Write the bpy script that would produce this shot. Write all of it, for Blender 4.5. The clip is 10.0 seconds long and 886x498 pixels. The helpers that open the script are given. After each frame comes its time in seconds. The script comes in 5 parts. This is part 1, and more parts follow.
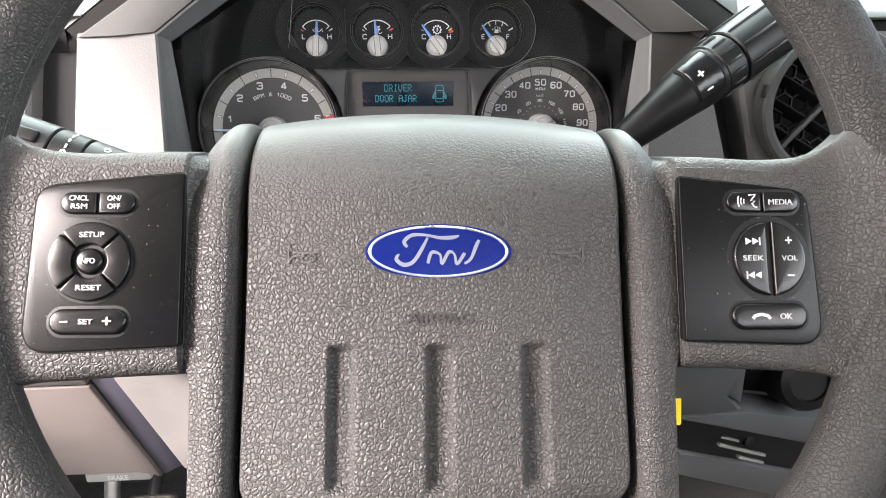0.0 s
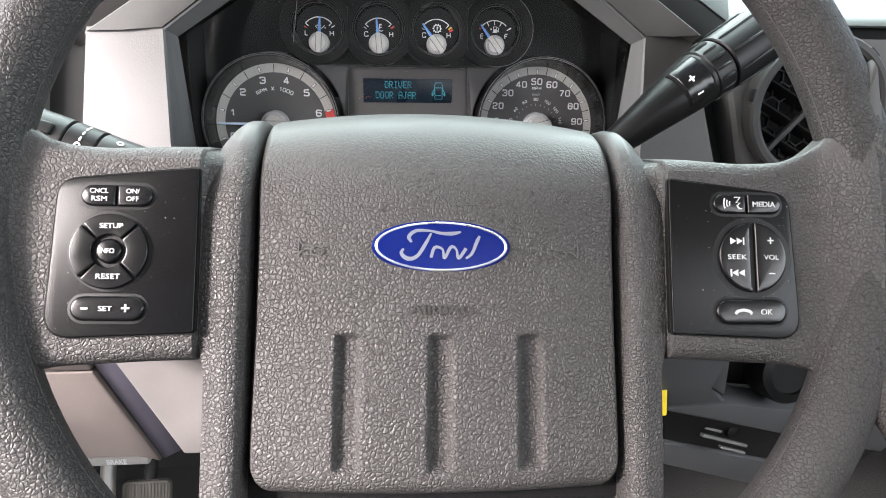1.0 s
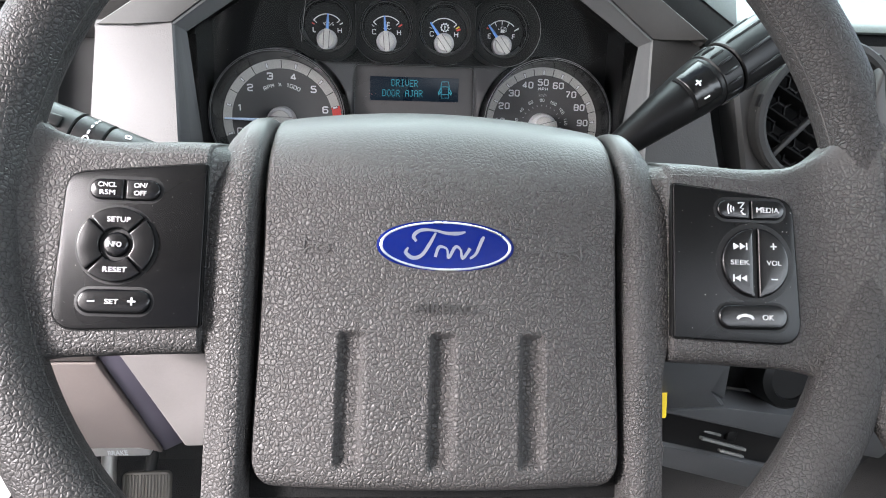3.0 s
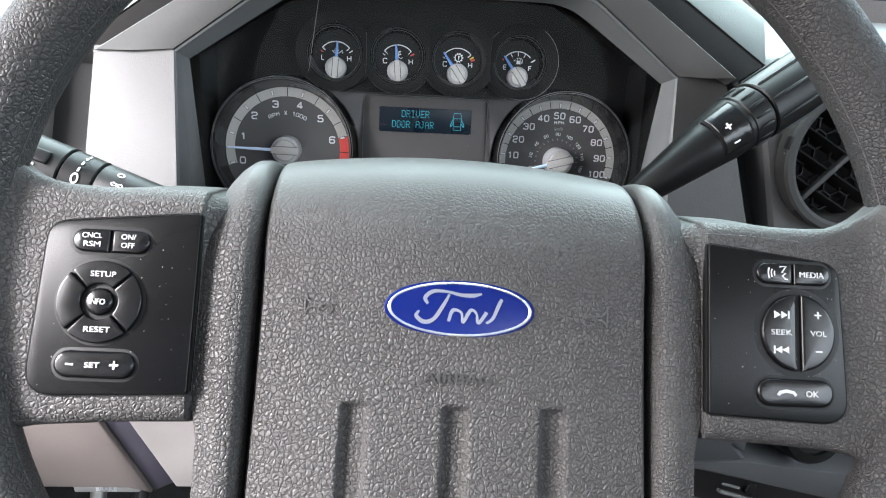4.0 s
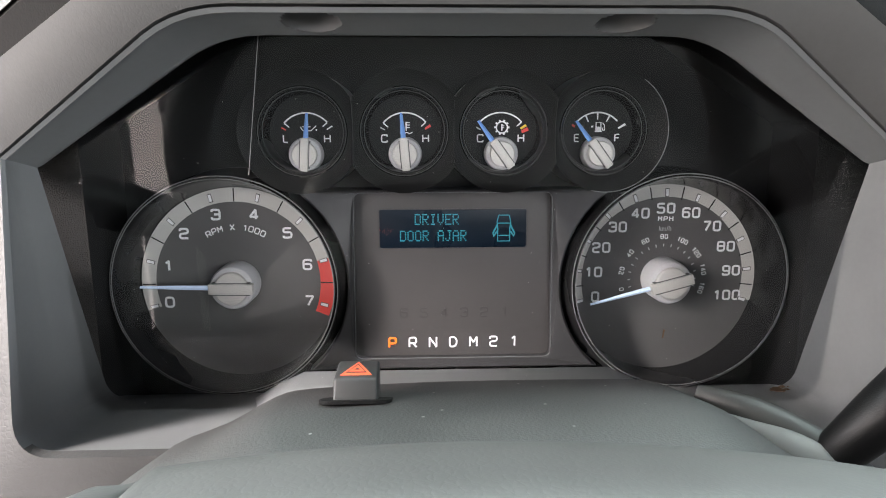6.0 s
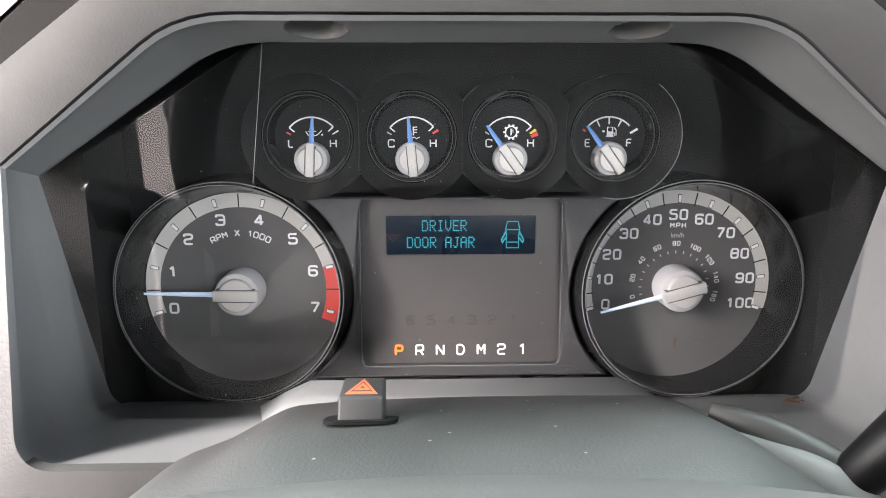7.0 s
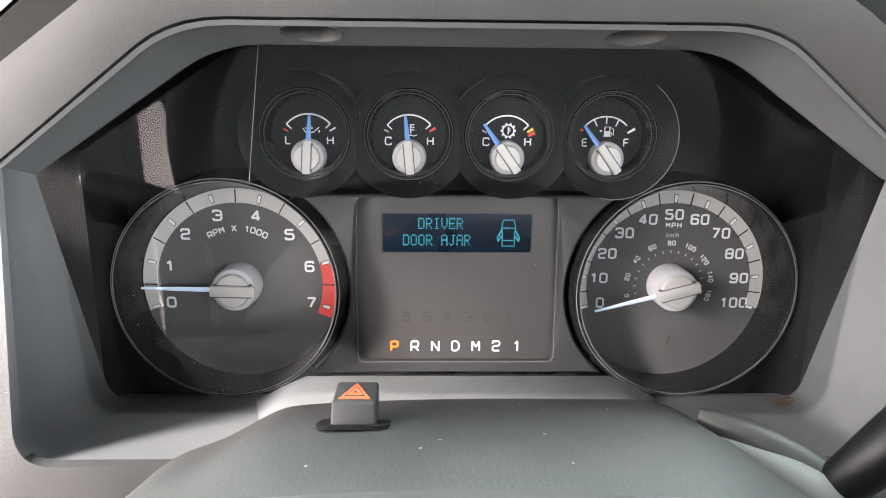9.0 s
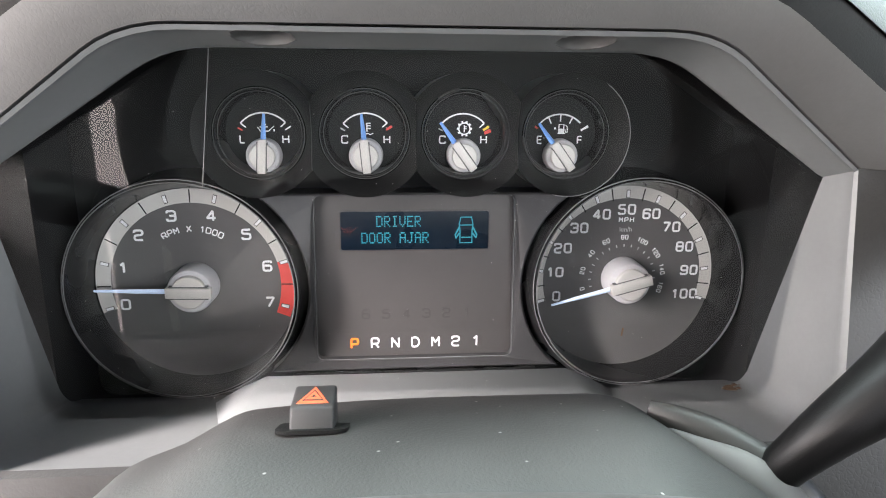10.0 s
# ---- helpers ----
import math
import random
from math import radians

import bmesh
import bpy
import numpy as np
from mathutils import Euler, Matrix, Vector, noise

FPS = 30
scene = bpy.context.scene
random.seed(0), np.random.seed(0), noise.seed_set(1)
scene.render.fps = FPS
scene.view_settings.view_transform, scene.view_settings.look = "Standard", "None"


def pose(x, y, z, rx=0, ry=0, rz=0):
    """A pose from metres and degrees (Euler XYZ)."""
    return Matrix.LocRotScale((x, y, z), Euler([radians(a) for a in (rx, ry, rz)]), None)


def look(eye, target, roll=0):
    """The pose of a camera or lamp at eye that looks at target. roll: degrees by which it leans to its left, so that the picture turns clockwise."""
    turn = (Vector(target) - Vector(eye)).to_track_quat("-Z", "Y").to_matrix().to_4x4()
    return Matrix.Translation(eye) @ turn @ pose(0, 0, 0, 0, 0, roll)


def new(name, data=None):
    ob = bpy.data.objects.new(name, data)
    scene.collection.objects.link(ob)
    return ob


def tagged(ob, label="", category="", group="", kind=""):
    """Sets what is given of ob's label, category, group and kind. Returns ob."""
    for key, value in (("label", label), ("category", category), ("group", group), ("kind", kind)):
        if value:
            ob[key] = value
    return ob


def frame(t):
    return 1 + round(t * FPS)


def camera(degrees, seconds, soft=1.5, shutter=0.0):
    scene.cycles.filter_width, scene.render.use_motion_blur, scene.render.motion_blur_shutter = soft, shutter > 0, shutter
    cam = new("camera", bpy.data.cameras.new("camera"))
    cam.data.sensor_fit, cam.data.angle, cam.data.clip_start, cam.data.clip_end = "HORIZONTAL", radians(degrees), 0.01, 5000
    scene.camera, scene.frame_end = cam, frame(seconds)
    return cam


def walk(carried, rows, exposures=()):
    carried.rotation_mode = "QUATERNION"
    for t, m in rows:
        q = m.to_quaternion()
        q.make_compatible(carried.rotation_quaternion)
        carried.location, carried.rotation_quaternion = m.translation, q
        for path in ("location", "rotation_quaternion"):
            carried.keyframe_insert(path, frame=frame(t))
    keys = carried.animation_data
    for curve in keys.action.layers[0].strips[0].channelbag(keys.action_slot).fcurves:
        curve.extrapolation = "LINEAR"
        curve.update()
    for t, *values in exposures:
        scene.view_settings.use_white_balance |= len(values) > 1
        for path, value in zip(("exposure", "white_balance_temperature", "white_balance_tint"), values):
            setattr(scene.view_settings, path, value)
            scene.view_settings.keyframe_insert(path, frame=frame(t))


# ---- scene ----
# The camera: a hand-held walk from the steering wheel up to the gauges.
cam = camera(70.0, 10.0, 1.0, 0.08)
PATH = [
    (0, (-0.01721, -0.01657, 0.90457), (0.01920, 0.43894, 0.70162), 0.443),
    (0.5, (-0.02069, -0.02794, 0.91151), (0.02105, 0.42621, 0.70656), 1.156),
    (1, (-0.02357, -0.02873, 0.91163), (0.02047, 0.42354, 0.70304), 1.687),
    (1.5, (-0.02396, -0.02969, 0.91185), (0.02123, 0.42225, 0.70278), 2.122),
    (2, (-0.02426, -0.02985, 0.91265), (0.01807, 0.42147, 0.70165), 2.311),
    (3.5, (-0.02497, -0.02965, 0.91394), (0.01660, 0.42255, 0.70469), 3.206),
    (4, (-0.02751, 0.00001, 0.92085), (0.01191, 0.45630, 0.72026), 3.800),
    (4.5, (-0.02756, 0.07607, 0.92951), (0.01111, 0.53998, 0.74705), 3.750),
    (5, (-0.02742, 0.14429, 0.92538), (0.00232, 0.61526, 0.76014), 2.125),
    (5.5, (-0.02158, 0.18620, 0.91727), (0.00138, 0.65396, 0.74211), 0.835),
    (7, (-0.02139, 0.21137, 0.92237), (-0.00909, 0.67399, 0.73307), 0.204),
    (7.5, (-0.02280, 0.21167, 0.92414), (-0.01048, 0.67369, 0.73339), 0.760),
    (8, (-0.01924, 0.21375, 0.92466), (-0.00183, 0.67454, 0.73135), 1.446),
    (8.5, (-0.01785, 0.21242, 0.92640), (-0.00099, 0.67225, 0.73077), 1.385),
    (9, (-0.01946, 0.21307, 0.92992), (-0.00715, 0.67015, 0.72761), 0.854),
    (9.5, (-0.01949, 0.21568, 0.93020), (-0.00043, 0.66945, 0.72107), 1.370),
    (10, (-0.01715, 0.21275, 0.93564), (0.02407, 0.66410, 0.72449), 1.511),
]
EXPOSURES = [(0.0, 3.29, 6750, 17), (0.5, 3.13, 6750, 17), (1.0, 3.08, 6550, 16), (2.0, 3.03, 6400, 15), (3.5, 3.03, 6200, 14), (4.0, 3.07, 6150, 12), (4.5, 3.04, 6400, 9), (5.0, 3.1, 6400, 8), (5.5, 2.93, 6600, 13), (7.0, 3.61, 6600, 16), (10.0, 3.61, 6600, 16)]
walk(cam, [(t, look(eye, target, roll)) for t, eye, target, roll in PATH], EXPOSURES)

# Daylight: sky and a soft sun through the cab's openings.
SUN_HEIGHT, SUN_TURN = 33.0, -119.0
world = bpy.data.worlds.new("daylight")
scene.world = world
world.use_nodes = True
sky = world.node_tree.nodes.new("ShaderNodeTexSky")
sky.sky_type, sky.sun_disc = "NISHITA", False
sky.sun_elevation, sky.sun_rotation = radians(SUN_HEIGHT), radians(SUN_TURN)
sky.dust_density, sky.air_density = 4.0, 0.8
back = world.node_tree.nodes["Background"]
back.inputs["Strength"].default_value = 0.037
world.node_tree.links.new(sky.outputs["Color"], back.inputs["Color"])
sun = new("sun", bpy.data.lights.new("sun", "SUN"))
sun.data.energy, sun.data.angle, sun.data.color = 3.0, radians(14.0), (1.0, 0.955, 0.925)
sun.matrix_basis = pose(0, 0, 5, 90 - SUN_HEIGHT, 0, 180 - SUN_TURN)


def opening(name, eye, target, wide, high, energy, color):
    """An added area lamp that stands in for daylight through one of the cab's openings."""
    lamp = new(name, bpy.data.lights.new(name, "AREA"))
    lamp.data.shape, lamp.data.size, lamp.data.size_y, lamp.data.energy, lamp.data.color = "RECTANGLE", wide, high, energy, color
    lamp.matrix_basis = look(eye, target)


opening("windscreen_light", (0.02, 0.66, 1.25), (0.0, 0.2, 0.80), 1.3, 0.5, 4.6, (0.80, 1.0, 0.96))
opening("door_window_light", (-0.745, -0.08, 1.07), (0.0, 0.12, 0.88), 0.50, 0.40, 1.7, (1.0, 0.98, 0.965))
# Added fill at the front of the side glass; no separate quarter window.
opening("side_front_fill", (-0.745, 0.34, 1.10), (0.0, 0.34, 0.95), 0.26, 0.36, 0.9, (1.0, 0.99, 0.98))
# Rear and passenger windows are out of view; lamps added for the right side.
opening("rear_window_light", (0.66, -0.86, 1.24), (0.1, 0.2, 0.82), 0.8, 0.26, 0.85, (0.95, 0.99, 1.0))
opening("passenger_window_light", (1.13, -0.30, 1.16), (0.0, 0.2, 0.85), 0.9, 0.36, 1.35, (0.90, 0.99, 1.0))

MM = 0.001
TAU = 2 * math.pi


# ---- materials ----
def material(name, color, rough=0.5, metal=0.0, grain=0.0, cell=3.0, speck=0.0, vary=0.12, coat=0.0, emit=0.0, fine=0.15, dust=0.0, spec=0.5, wear=0.0, fade=None, size=1.0):
    """A plastic, paint or metal. grain: depth of a leather-like pattern of that cell size in mm; speck: fine roughcast bump."""
    m = bpy.data.materials.new(name)
    m.use_nodes = True
    nt = m.node_tree
    bsdf = nt.nodes["Principled BSDF"]
    coord = nt.nodes.new("ShaderNodeTexCoord")

    def noise_node(scale, detail=3.0):
        n = nt.nodes.new("ShaderNodeTexNoise")
        n.inputs["Scale"].default_value, n.inputs["Detail"].default_value = scale, detail
        nt.links.new(coord.outputs["Object"], n.inputs["Vector"])
        return n

    def mixed(kind, a, b, fac):
        x = nt.nodes.new("ShaderNodeMix")
        x.data_type, x.blend_type = "RGBA", kind
        for key, value in ((0, fac), (6, a), (7, b)):
            if isinstance(value, bpy.types.NodeSocket):
                nt.links.new(value, x.inputs[key])
            else:
                x.inputs[key].default_value = value
        return x.outputs[2]

    def ramp(src, lo, hi, a=0.0, b=1.0):
        r = nt.nodes.new("ShaderNodeMapRange")
        for key, value in zip((1, 2, 3, 4), (lo, hi, a, b)):
            r.inputs[key].default_value = value
        nt.links.new(src, r.inputs[0])
        return r.outputs[0]

    big, small = noise_node(14.0 / size), noise_node(420.0 / size, 2.0)
    dark = [c * (1 - vary) for c in color] + [1]
    lite = [min(1, c * (1 + vary)) for c in color] + [1]
    base = mixed("MIX", dark, lite, ramp(big.outputs["Fac"], 0.3, 0.7))
    base = mixed("MULTIPLY", base, mixed("MIX", (0.9, 0.9, 0.9, 1), (1, 1, 1, 1), small.outputs["Fac"]), 1.0)
    if dust:
        spots = nt.nodes.new("ShaderNodeTexVoronoi")
        spots.inputs["Scale"].default_value = 110.0
        nt.links.new(coord.outputs["Object"], spots.inputs["Vector"])
        base = mixed("MIX", base, (0.5, 0.5, 0.47, 1), ramp(spots.outputs["Distance"], 0.03, 0.07, dust, 0.0))
    if wear:
        place = nt.nodes.new("ShaderNodeSeparateXYZ")
        nt.links.new(coord.outputs["Object"], place.inputs[0])
        patch = noise_node(120.0, 4.0)
        worn = nt.nodes.new("ShaderNodeMath")
        worn.operation = "MULTIPLY"
        nt.links.new(ramp(patch.outputs["Fac"], 0.62, 0.64), worn.inputs[0])
        nt.links.new(ramp(place.outputs["X"], wear, wear + 0.02), worn.inputs[1])
        high = nt.nodes.new("ShaderNodeMath")
        high.operation = "MULTIPLY"
        nt.links.new(worn.outputs[0], high.inputs[0])
        nt.links.new(ramp(place.outputs["Y"], 0.035, 0.055), high.inputs[1])
        worn = high
        base = mixed("MIX", base, (0.24, 0.215, 0.17, 1), worn.outputs[0])
    nt.links.new(base, bsdf.inputs["Base Color"])
    nt.links.new(ramp(big.outputs["Fac"], 0.3, 0.7, max(0.03, rough - 0.06), rough + 0.06), bsdf.inputs["Roughness"])
    bsdf.inputs["Metallic"].default_value = metal
    bsdf.inputs["Specular IOR Level"].default_value = spec
    bsdf.inputs["Coat Weight"].default_value = coat
    bsdf.inputs["Coat Roughness"].default_value = 0.08
    height = None
    if grain:
        warp = noise_node(900.0 / cell, 2.0)
        shift = nt.nodes.new("ShaderNodeVectorMath")
        shift.operation = "MULTIPLY_ADD"
        nt.links.new(warp.outputs["Color"], shift.inputs[0])
        shift.inputs[1].default_value = (cell * 0.0008,) * 3
        nt.links.new(coord.outputs["Object"], shift.inputs[2])
        cells = nt.nodes.new("ShaderNodeTexVoronoi")
        cells.feature = "DISTANCE_TO_EDGE"
        cells.inputs["Scale"].default_value = 1000.0 / cell
        nt.links.new(shift.outputs[0], cells.inputs["Vector"])
        plateau = ramp(cells.outputs["Distance"], 0.0, 0.28, 0.0, 1.0)
        plateau.node.interpolation_type = "SMOOTHSTEP"
        crumple = noise_node(1000.0 / cell, 2.0)
        add = nt.nodes.new("ShaderNodeMath")
        add.operation = "MULTIPLY_ADD"
        nt.links.new(crumple.outputs["Fac"], add.inputs[0])
        add.inputs[1].default_value = 1.1
        nt.links.new(plateau, add.inputs[2])
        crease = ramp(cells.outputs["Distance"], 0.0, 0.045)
        deep = nt.nodes.new("ShaderNodeMath")
        deep.operation = "MULTIPLY_ADD"
        nt.links.new(crease, deep.inputs[0])
        deep.inputs[1].default_value = 0.22
        nt.links.new(add.outputs[0], deep.inputs[2])
        relief = deep.outputs[0]
        # Shade inside the creases is painted: the base colour darkens along them.
        crease_shade = mixed("MIX", (0.55, 0.54, 0.53, 1), (1, 1, 1, 1), crease)
        if fade:
            spot = nt.nodes.new("ShaderNodeSeparateXYZ")
            nt.links.new(coord.outputs["Object"], spot.inputs[0])
            soft = nt.nodes.new("ShaderNodeMath")
            soft.operation = "MULTIPLY"
            nt.links.new(relief, soft.inputs[0])
            much = ramp(spot.outputs["Y"], fade[0], fade[1], 1.0, 0.04)
            nt.links.new(much, soft.inputs[1])
            relief = soft.outputs[0]
            crease_shade = mixed("MIX", (0.92, 0.92, 0.92, 1), crease_shade, much)
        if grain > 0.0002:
            nt.links.new(mixed("MULTIPLY", base, crease_shade, 1.0), bsdf.inputs["Base Color"])
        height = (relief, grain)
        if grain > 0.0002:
            # Shine is cut along the creases as well, to deepen that shade.
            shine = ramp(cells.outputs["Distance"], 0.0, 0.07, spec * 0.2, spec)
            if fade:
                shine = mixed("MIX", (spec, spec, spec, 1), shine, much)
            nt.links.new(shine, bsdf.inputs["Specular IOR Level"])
    elif speck:
        rough_cast = noise_node(1000.0 / cell, 2.0)
        height = (ramp(rough_cast.outputs["Fac"], 0.35, 0.65), speck)
    elif fine:
        height = (small.outputs["Fac"], fine * 0.0001)
    if height:
        bump = nt.nodes.new("ShaderNodeBump")
        bump.inputs["Strength"].default_value = 1.0
        bump.inputs["Distance"].default_value = height[1]
        nt.links.new(height[0], bump.inputs["Height"])
        nt.links.new(bump.outputs["Normal"], bsdf.inputs["Normal"])
    if emit:
        bsdf.inputs["Emission Color"].default_value = (*color, 1)
        bsdf.inputs["Emission Strength"].default_value = emit
    return m


def clear_pane(name, gloss=0.02, ior=1.6, tint=(1, 1, 1)):
    """A thin clear pane: what is behind it shows, with a mirror image that follows Fresnel."""
    m = bpy.data.materials.new(name)
    m.use_nodes = True
    nt = m.node_tree
    nt.nodes.remove(nt.nodes["Principled BSDF"])
    seen, shine, mix, fresnel = (nt.nodes.new("ShaderNode" + k) for k in ("BsdfTransparent", "BsdfGlossy", "MixShader", "Fresnel"))
    seen.inputs["Color"].default_value = (*tint, 1)
    shine.inputs["Roughness"].default_value = gloss
    fresnel.inputs["IOR"].default_value = ior
    nt.links.new(fresnel.outputs[0], mix.inputs[0])
    nt.links.new(seen.outputs[0], mix.inputs[1])
    nt.links.new(shine.outputs[0], mix.inputs[2])
    nt.links.new(mix.outputs[0], nt.nodes["Material Output"].inputs["Surface"])
    return m


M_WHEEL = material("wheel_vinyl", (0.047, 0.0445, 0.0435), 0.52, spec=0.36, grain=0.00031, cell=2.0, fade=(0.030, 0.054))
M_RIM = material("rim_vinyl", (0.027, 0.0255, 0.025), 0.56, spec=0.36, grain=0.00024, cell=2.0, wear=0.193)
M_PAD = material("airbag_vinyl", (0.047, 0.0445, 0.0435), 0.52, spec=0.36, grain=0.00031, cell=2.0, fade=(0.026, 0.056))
# Darker than the cover: the emboss's shading lines are put into its colour.
M_EMBOSS = material("shaded_emboss_vinyl", (0.026, 0.025, 0.024), 0.4)
M_PLATE = material("switch_plate_black", (0.003, 0.003, 0.0032), 0.27, spec=0.13, speck=0.00002, cell=0.5)
M_BUTTON = material("button_black", (0.004, 0.004, 0.0043), 0.24, spec=0.26, fine=0.05)
M_WHITE = material("print_white", (0.85, 0.86, 0.87), 0.5)
M_DIM = material("print_grey", (0.48, 0.48, 0.49), 0.5)
M_GHOST = material("unlit_print", (0.034, 0.032, 0.031), 0.5)
M_SILVER = material("brushed_silver", (0.54, 0.53, 0.50), 0.40, metal=0.3)
M_CHROME = material("badge_silver", (0.60, 0.61, 0.65), 0.3, metal=0.8)
M_BLUE = material("badge_blue", (0.0015, 0.008, 0.095), 0.2, spec=0.3, coat=0.08)
M_STROKE = material("stroke_silver", (0.22, 0.24, 0.28), 0.32, metal=0.4)
M_HOOD = material("hood_grey_vinyl", (0.085, 0.085, 0.084), 0.62, spec=0.3, grain=0.000018, cell=1.6)
M_MESH = material("woven_cloth", (0.16, 0.155, 0.15), 0.8, speck=0.0004, cell=1.0)
M_FACE = material("surround_grey", (0.038, 0.038, 0.0375), 0.5, spec=0.3, grain=0.00003, cell=2.2)
M_TRIM = material("smooth_grey_trim", (0.145, 0.152, 0.154), 0.5, spec=0.3)
M_PAD_TOP = material("dash_top_vinyl", (0.055, 0.061, 0.057), 0.6, grain=0.00005, cell=1.8)
# Near-black, so the shade inside gaps and slots is in the colour.
M_GAP = material("gap_shade_black", (0.005, 0.005, 0.005), 0.8, spec=0.15, speck=0.0001, cell=1.0)
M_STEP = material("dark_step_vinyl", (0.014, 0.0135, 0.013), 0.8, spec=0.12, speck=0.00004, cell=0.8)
M_DARK = material("dark_trim", (0.028, 0.028, 0.028), 0.55, spec=0.35)
M_LOWER = material("lower_dash_grey", (0.22, 0.205, 0.20), 0.5, speck=0.00004, cell=0.9)
M_KNEE = material("knee_panel_tan", (0.145, 0.124, 0.116), 0.5, speck=0.00004, cell=0.9)
M_PURPLE = material("lower_dash_edge", (0.065, 0.060, 0.080), 0.5)
M_CONSOLE = material("console_grey", (0.075, 0.078, 0.082), 0.5, speck=0.00003, cell=0.8)
M_SHROUD = material("column_plastic", (0.033, 0.033, 0.032), 0.62, spec=0.32, vary=0.32, speck=0.00005, cell=0.9, dust=0.5)
M_STALK = material("stalk_black", (0.005, 0.005, 0.0051), 0.42, spec=0.18, speck=0.00002, cell=0.5)
M_LIP = material("worn_grey_lip", (0.15, 0.15, 0.145), 0.6, spec=0.3, vary=0.4)
M_BOOT = material("boot_grey", (0.020, 0.020, 0.018), 0.5, vary=0.35)
# Painted highlights on ring and collar edges; also the lens's mould line.
M_EDGE = material("highlight_and_line_grey", (0.17, 0.17, 0.172), 0.3)
M_STAIN = material("rust_brown", (0.10, 0.055, 0.025), 0.8, vary=0.5)
M_DUST = material("dust_grey", (0.36, 0.36, 0.34), 0.9)
M_MASK = material("cluster_black", (0.009, 0.009, 0.0094), 0.5, spec=0.2)
M_COLLAR = material("collar_black", (0.007, 0.007, 0.0073), 0.45, spec=0.22, speck=0.00001, cell=0.5)
M_RING = material("ring_black", (0.010, 0.010, 0.0104), 0.25, spec=0.35)
M_DIAL = material("dial_charcoal", (0.105, 0.103, 0.102), 0.5, spec=0.3)
M_WINDOW = material("window_charcoal", (0.060, 0.057, 0.056), 0.45, spec=0.3)
M_FRAME = material("window_frame", (0.032, 0.032, 0.033), 0.4, spec=0.4)
M_BAND = material("scale_band_grey", (0.56, 0.55, 0.52), 0.5)
M_RED = material("redline_red", (0.80, 0.07, 0.055), 0.5)
M_YELLOW = material("mark_yellow", (0.85, 0.62, 0.05), 0.5)
M_NEEDLE = material("needle_pale_blue", (0.60, 0.74, 0.98), 0.35, emit=0.025)
M_NEEDLE_SMALL = material("needle_blue", (0.20, 0.42, 0.88), 0.35)
M_LCD = material("display_glass", (0.003, 0.008, 0.016), 0.3, spec=0.2)
M_CYAN = material("display_cyan", (0.01, 0.23, 0.30), 0.5, emit=0.03)
M_ORANGE = material("lit_orange", (1.0, 0.16, 0.02), 0.5, emit=0.10)
M_HAZARD = material("hazard_orange", (0.80, 0.12, 0.05), 0.45)
M_LENS = clear_pane("cluster_lens")
M_METAL = material("worn_steel", (0.45, 0.44, 0.42), 0.4, metal=0.8)
M_RUBBER = material("pedal_rubber", (0.17, 0.155, 0.135), 0.6)
M_LINER = material("headliner", (0.32, 0.315, 0.30), 0.9)
M_CARPET = material("dark_carpet", (0.03, 0.03, 0.03), 0.95, speck=0.001, cell=2.0)
# Made very pale to bounce daylight and brighten the lens's reflection.
M_GROUND = material("pale_bounce_ground", (0.68, 0.64, 0.58), 0.9, vary=0.04, fine=0.0, size=80.0)
M_CABIN = material("cabin_grey", (0.13, 0.128, 0.125), 0.8)
M_DOOR = material("door_panel_grey", (0.15, 0.15, 0.148), 0.6)
M_SEAL = material("pale_seal", (0.55, 0.52, 0.48), 0.6)
M_GRIP = material("handle_grey", (0.50, 0.48, 0.46), 0.4)
M_TAG = material("tag_yellow", (0.85, 0.62, 0.02), 0.5)


# ---- mesh helpers ----
def part(name, bm, mat, parent=None, label="", smooth=35.0):
    """Links a bmesh as one mesh object under a thing or part."""
    bmesh.ops.remove_doubles(bm, verts=bm.verts, dist=1e-7)
    bmesh.ops.recalc_face_normals(bm, faces=bm.faces)
    me = bpy.data.meshes.new(name)
    bm.to_mesh(me)
    bm.free()
    me.materials.append(mat)
    if smooth:
        me.shade_smooth()
        me.set_sharp_from_angle(angle=radians(smooth))
    ob = new(name, me)
    ob.parent = parent
    if label:
        tagged(ob, label)
    return ob


def thing(name, m, label, category, group="", kind=""):
    ob = new(name)
    ob.empty_display_size = 0.02
    ob.matrix_basis = m
    return tagged(ob, label, category, group, kind)


def rings_mesh(rings, closed=True, caps=(True, True), scale=MM):
    """A skin over rings of points, each ring with the same count."""
    bm = bmesh.new()
    rows = [[bm.verts.new(Vector(p) * scale) for p in ring] for ring in rings]
    n = len(rows[0])
    for a, b in zip(rows, rows[1:]):
        for i in range(n if closed else n - 1):
            j = (i + 1) % n
            bm.faces.new((a[i], a[j], b[j], b[i]))
    if closed and caps[0]:
        bm.faces.new(rows[0])
    if closed and caps[1]:
        bm.faces.new(rows[-1])
    return bm


def inset(outline, d):
    """The outline moved inwards by d along its corner normals (counter-clockwise)."""
    out, n = [], len(outline)
    for i in range(n):
        a, b, c = (Vector(outline[k % n][:2]) for k in (i - 1, i, i + 1))
        e, f = (b - a).normalized(), (c - b).normalized()
        ne, nf = Vector((-e.y, e.x)), Vector((-f.y, f.x))
        m = (ne + nf)
        m = m / max(0.3, m.length_squared / 2) if m.length > 1e-6 else ne
        q = b + m * d
        out.append((q.x, q.y))
    return out


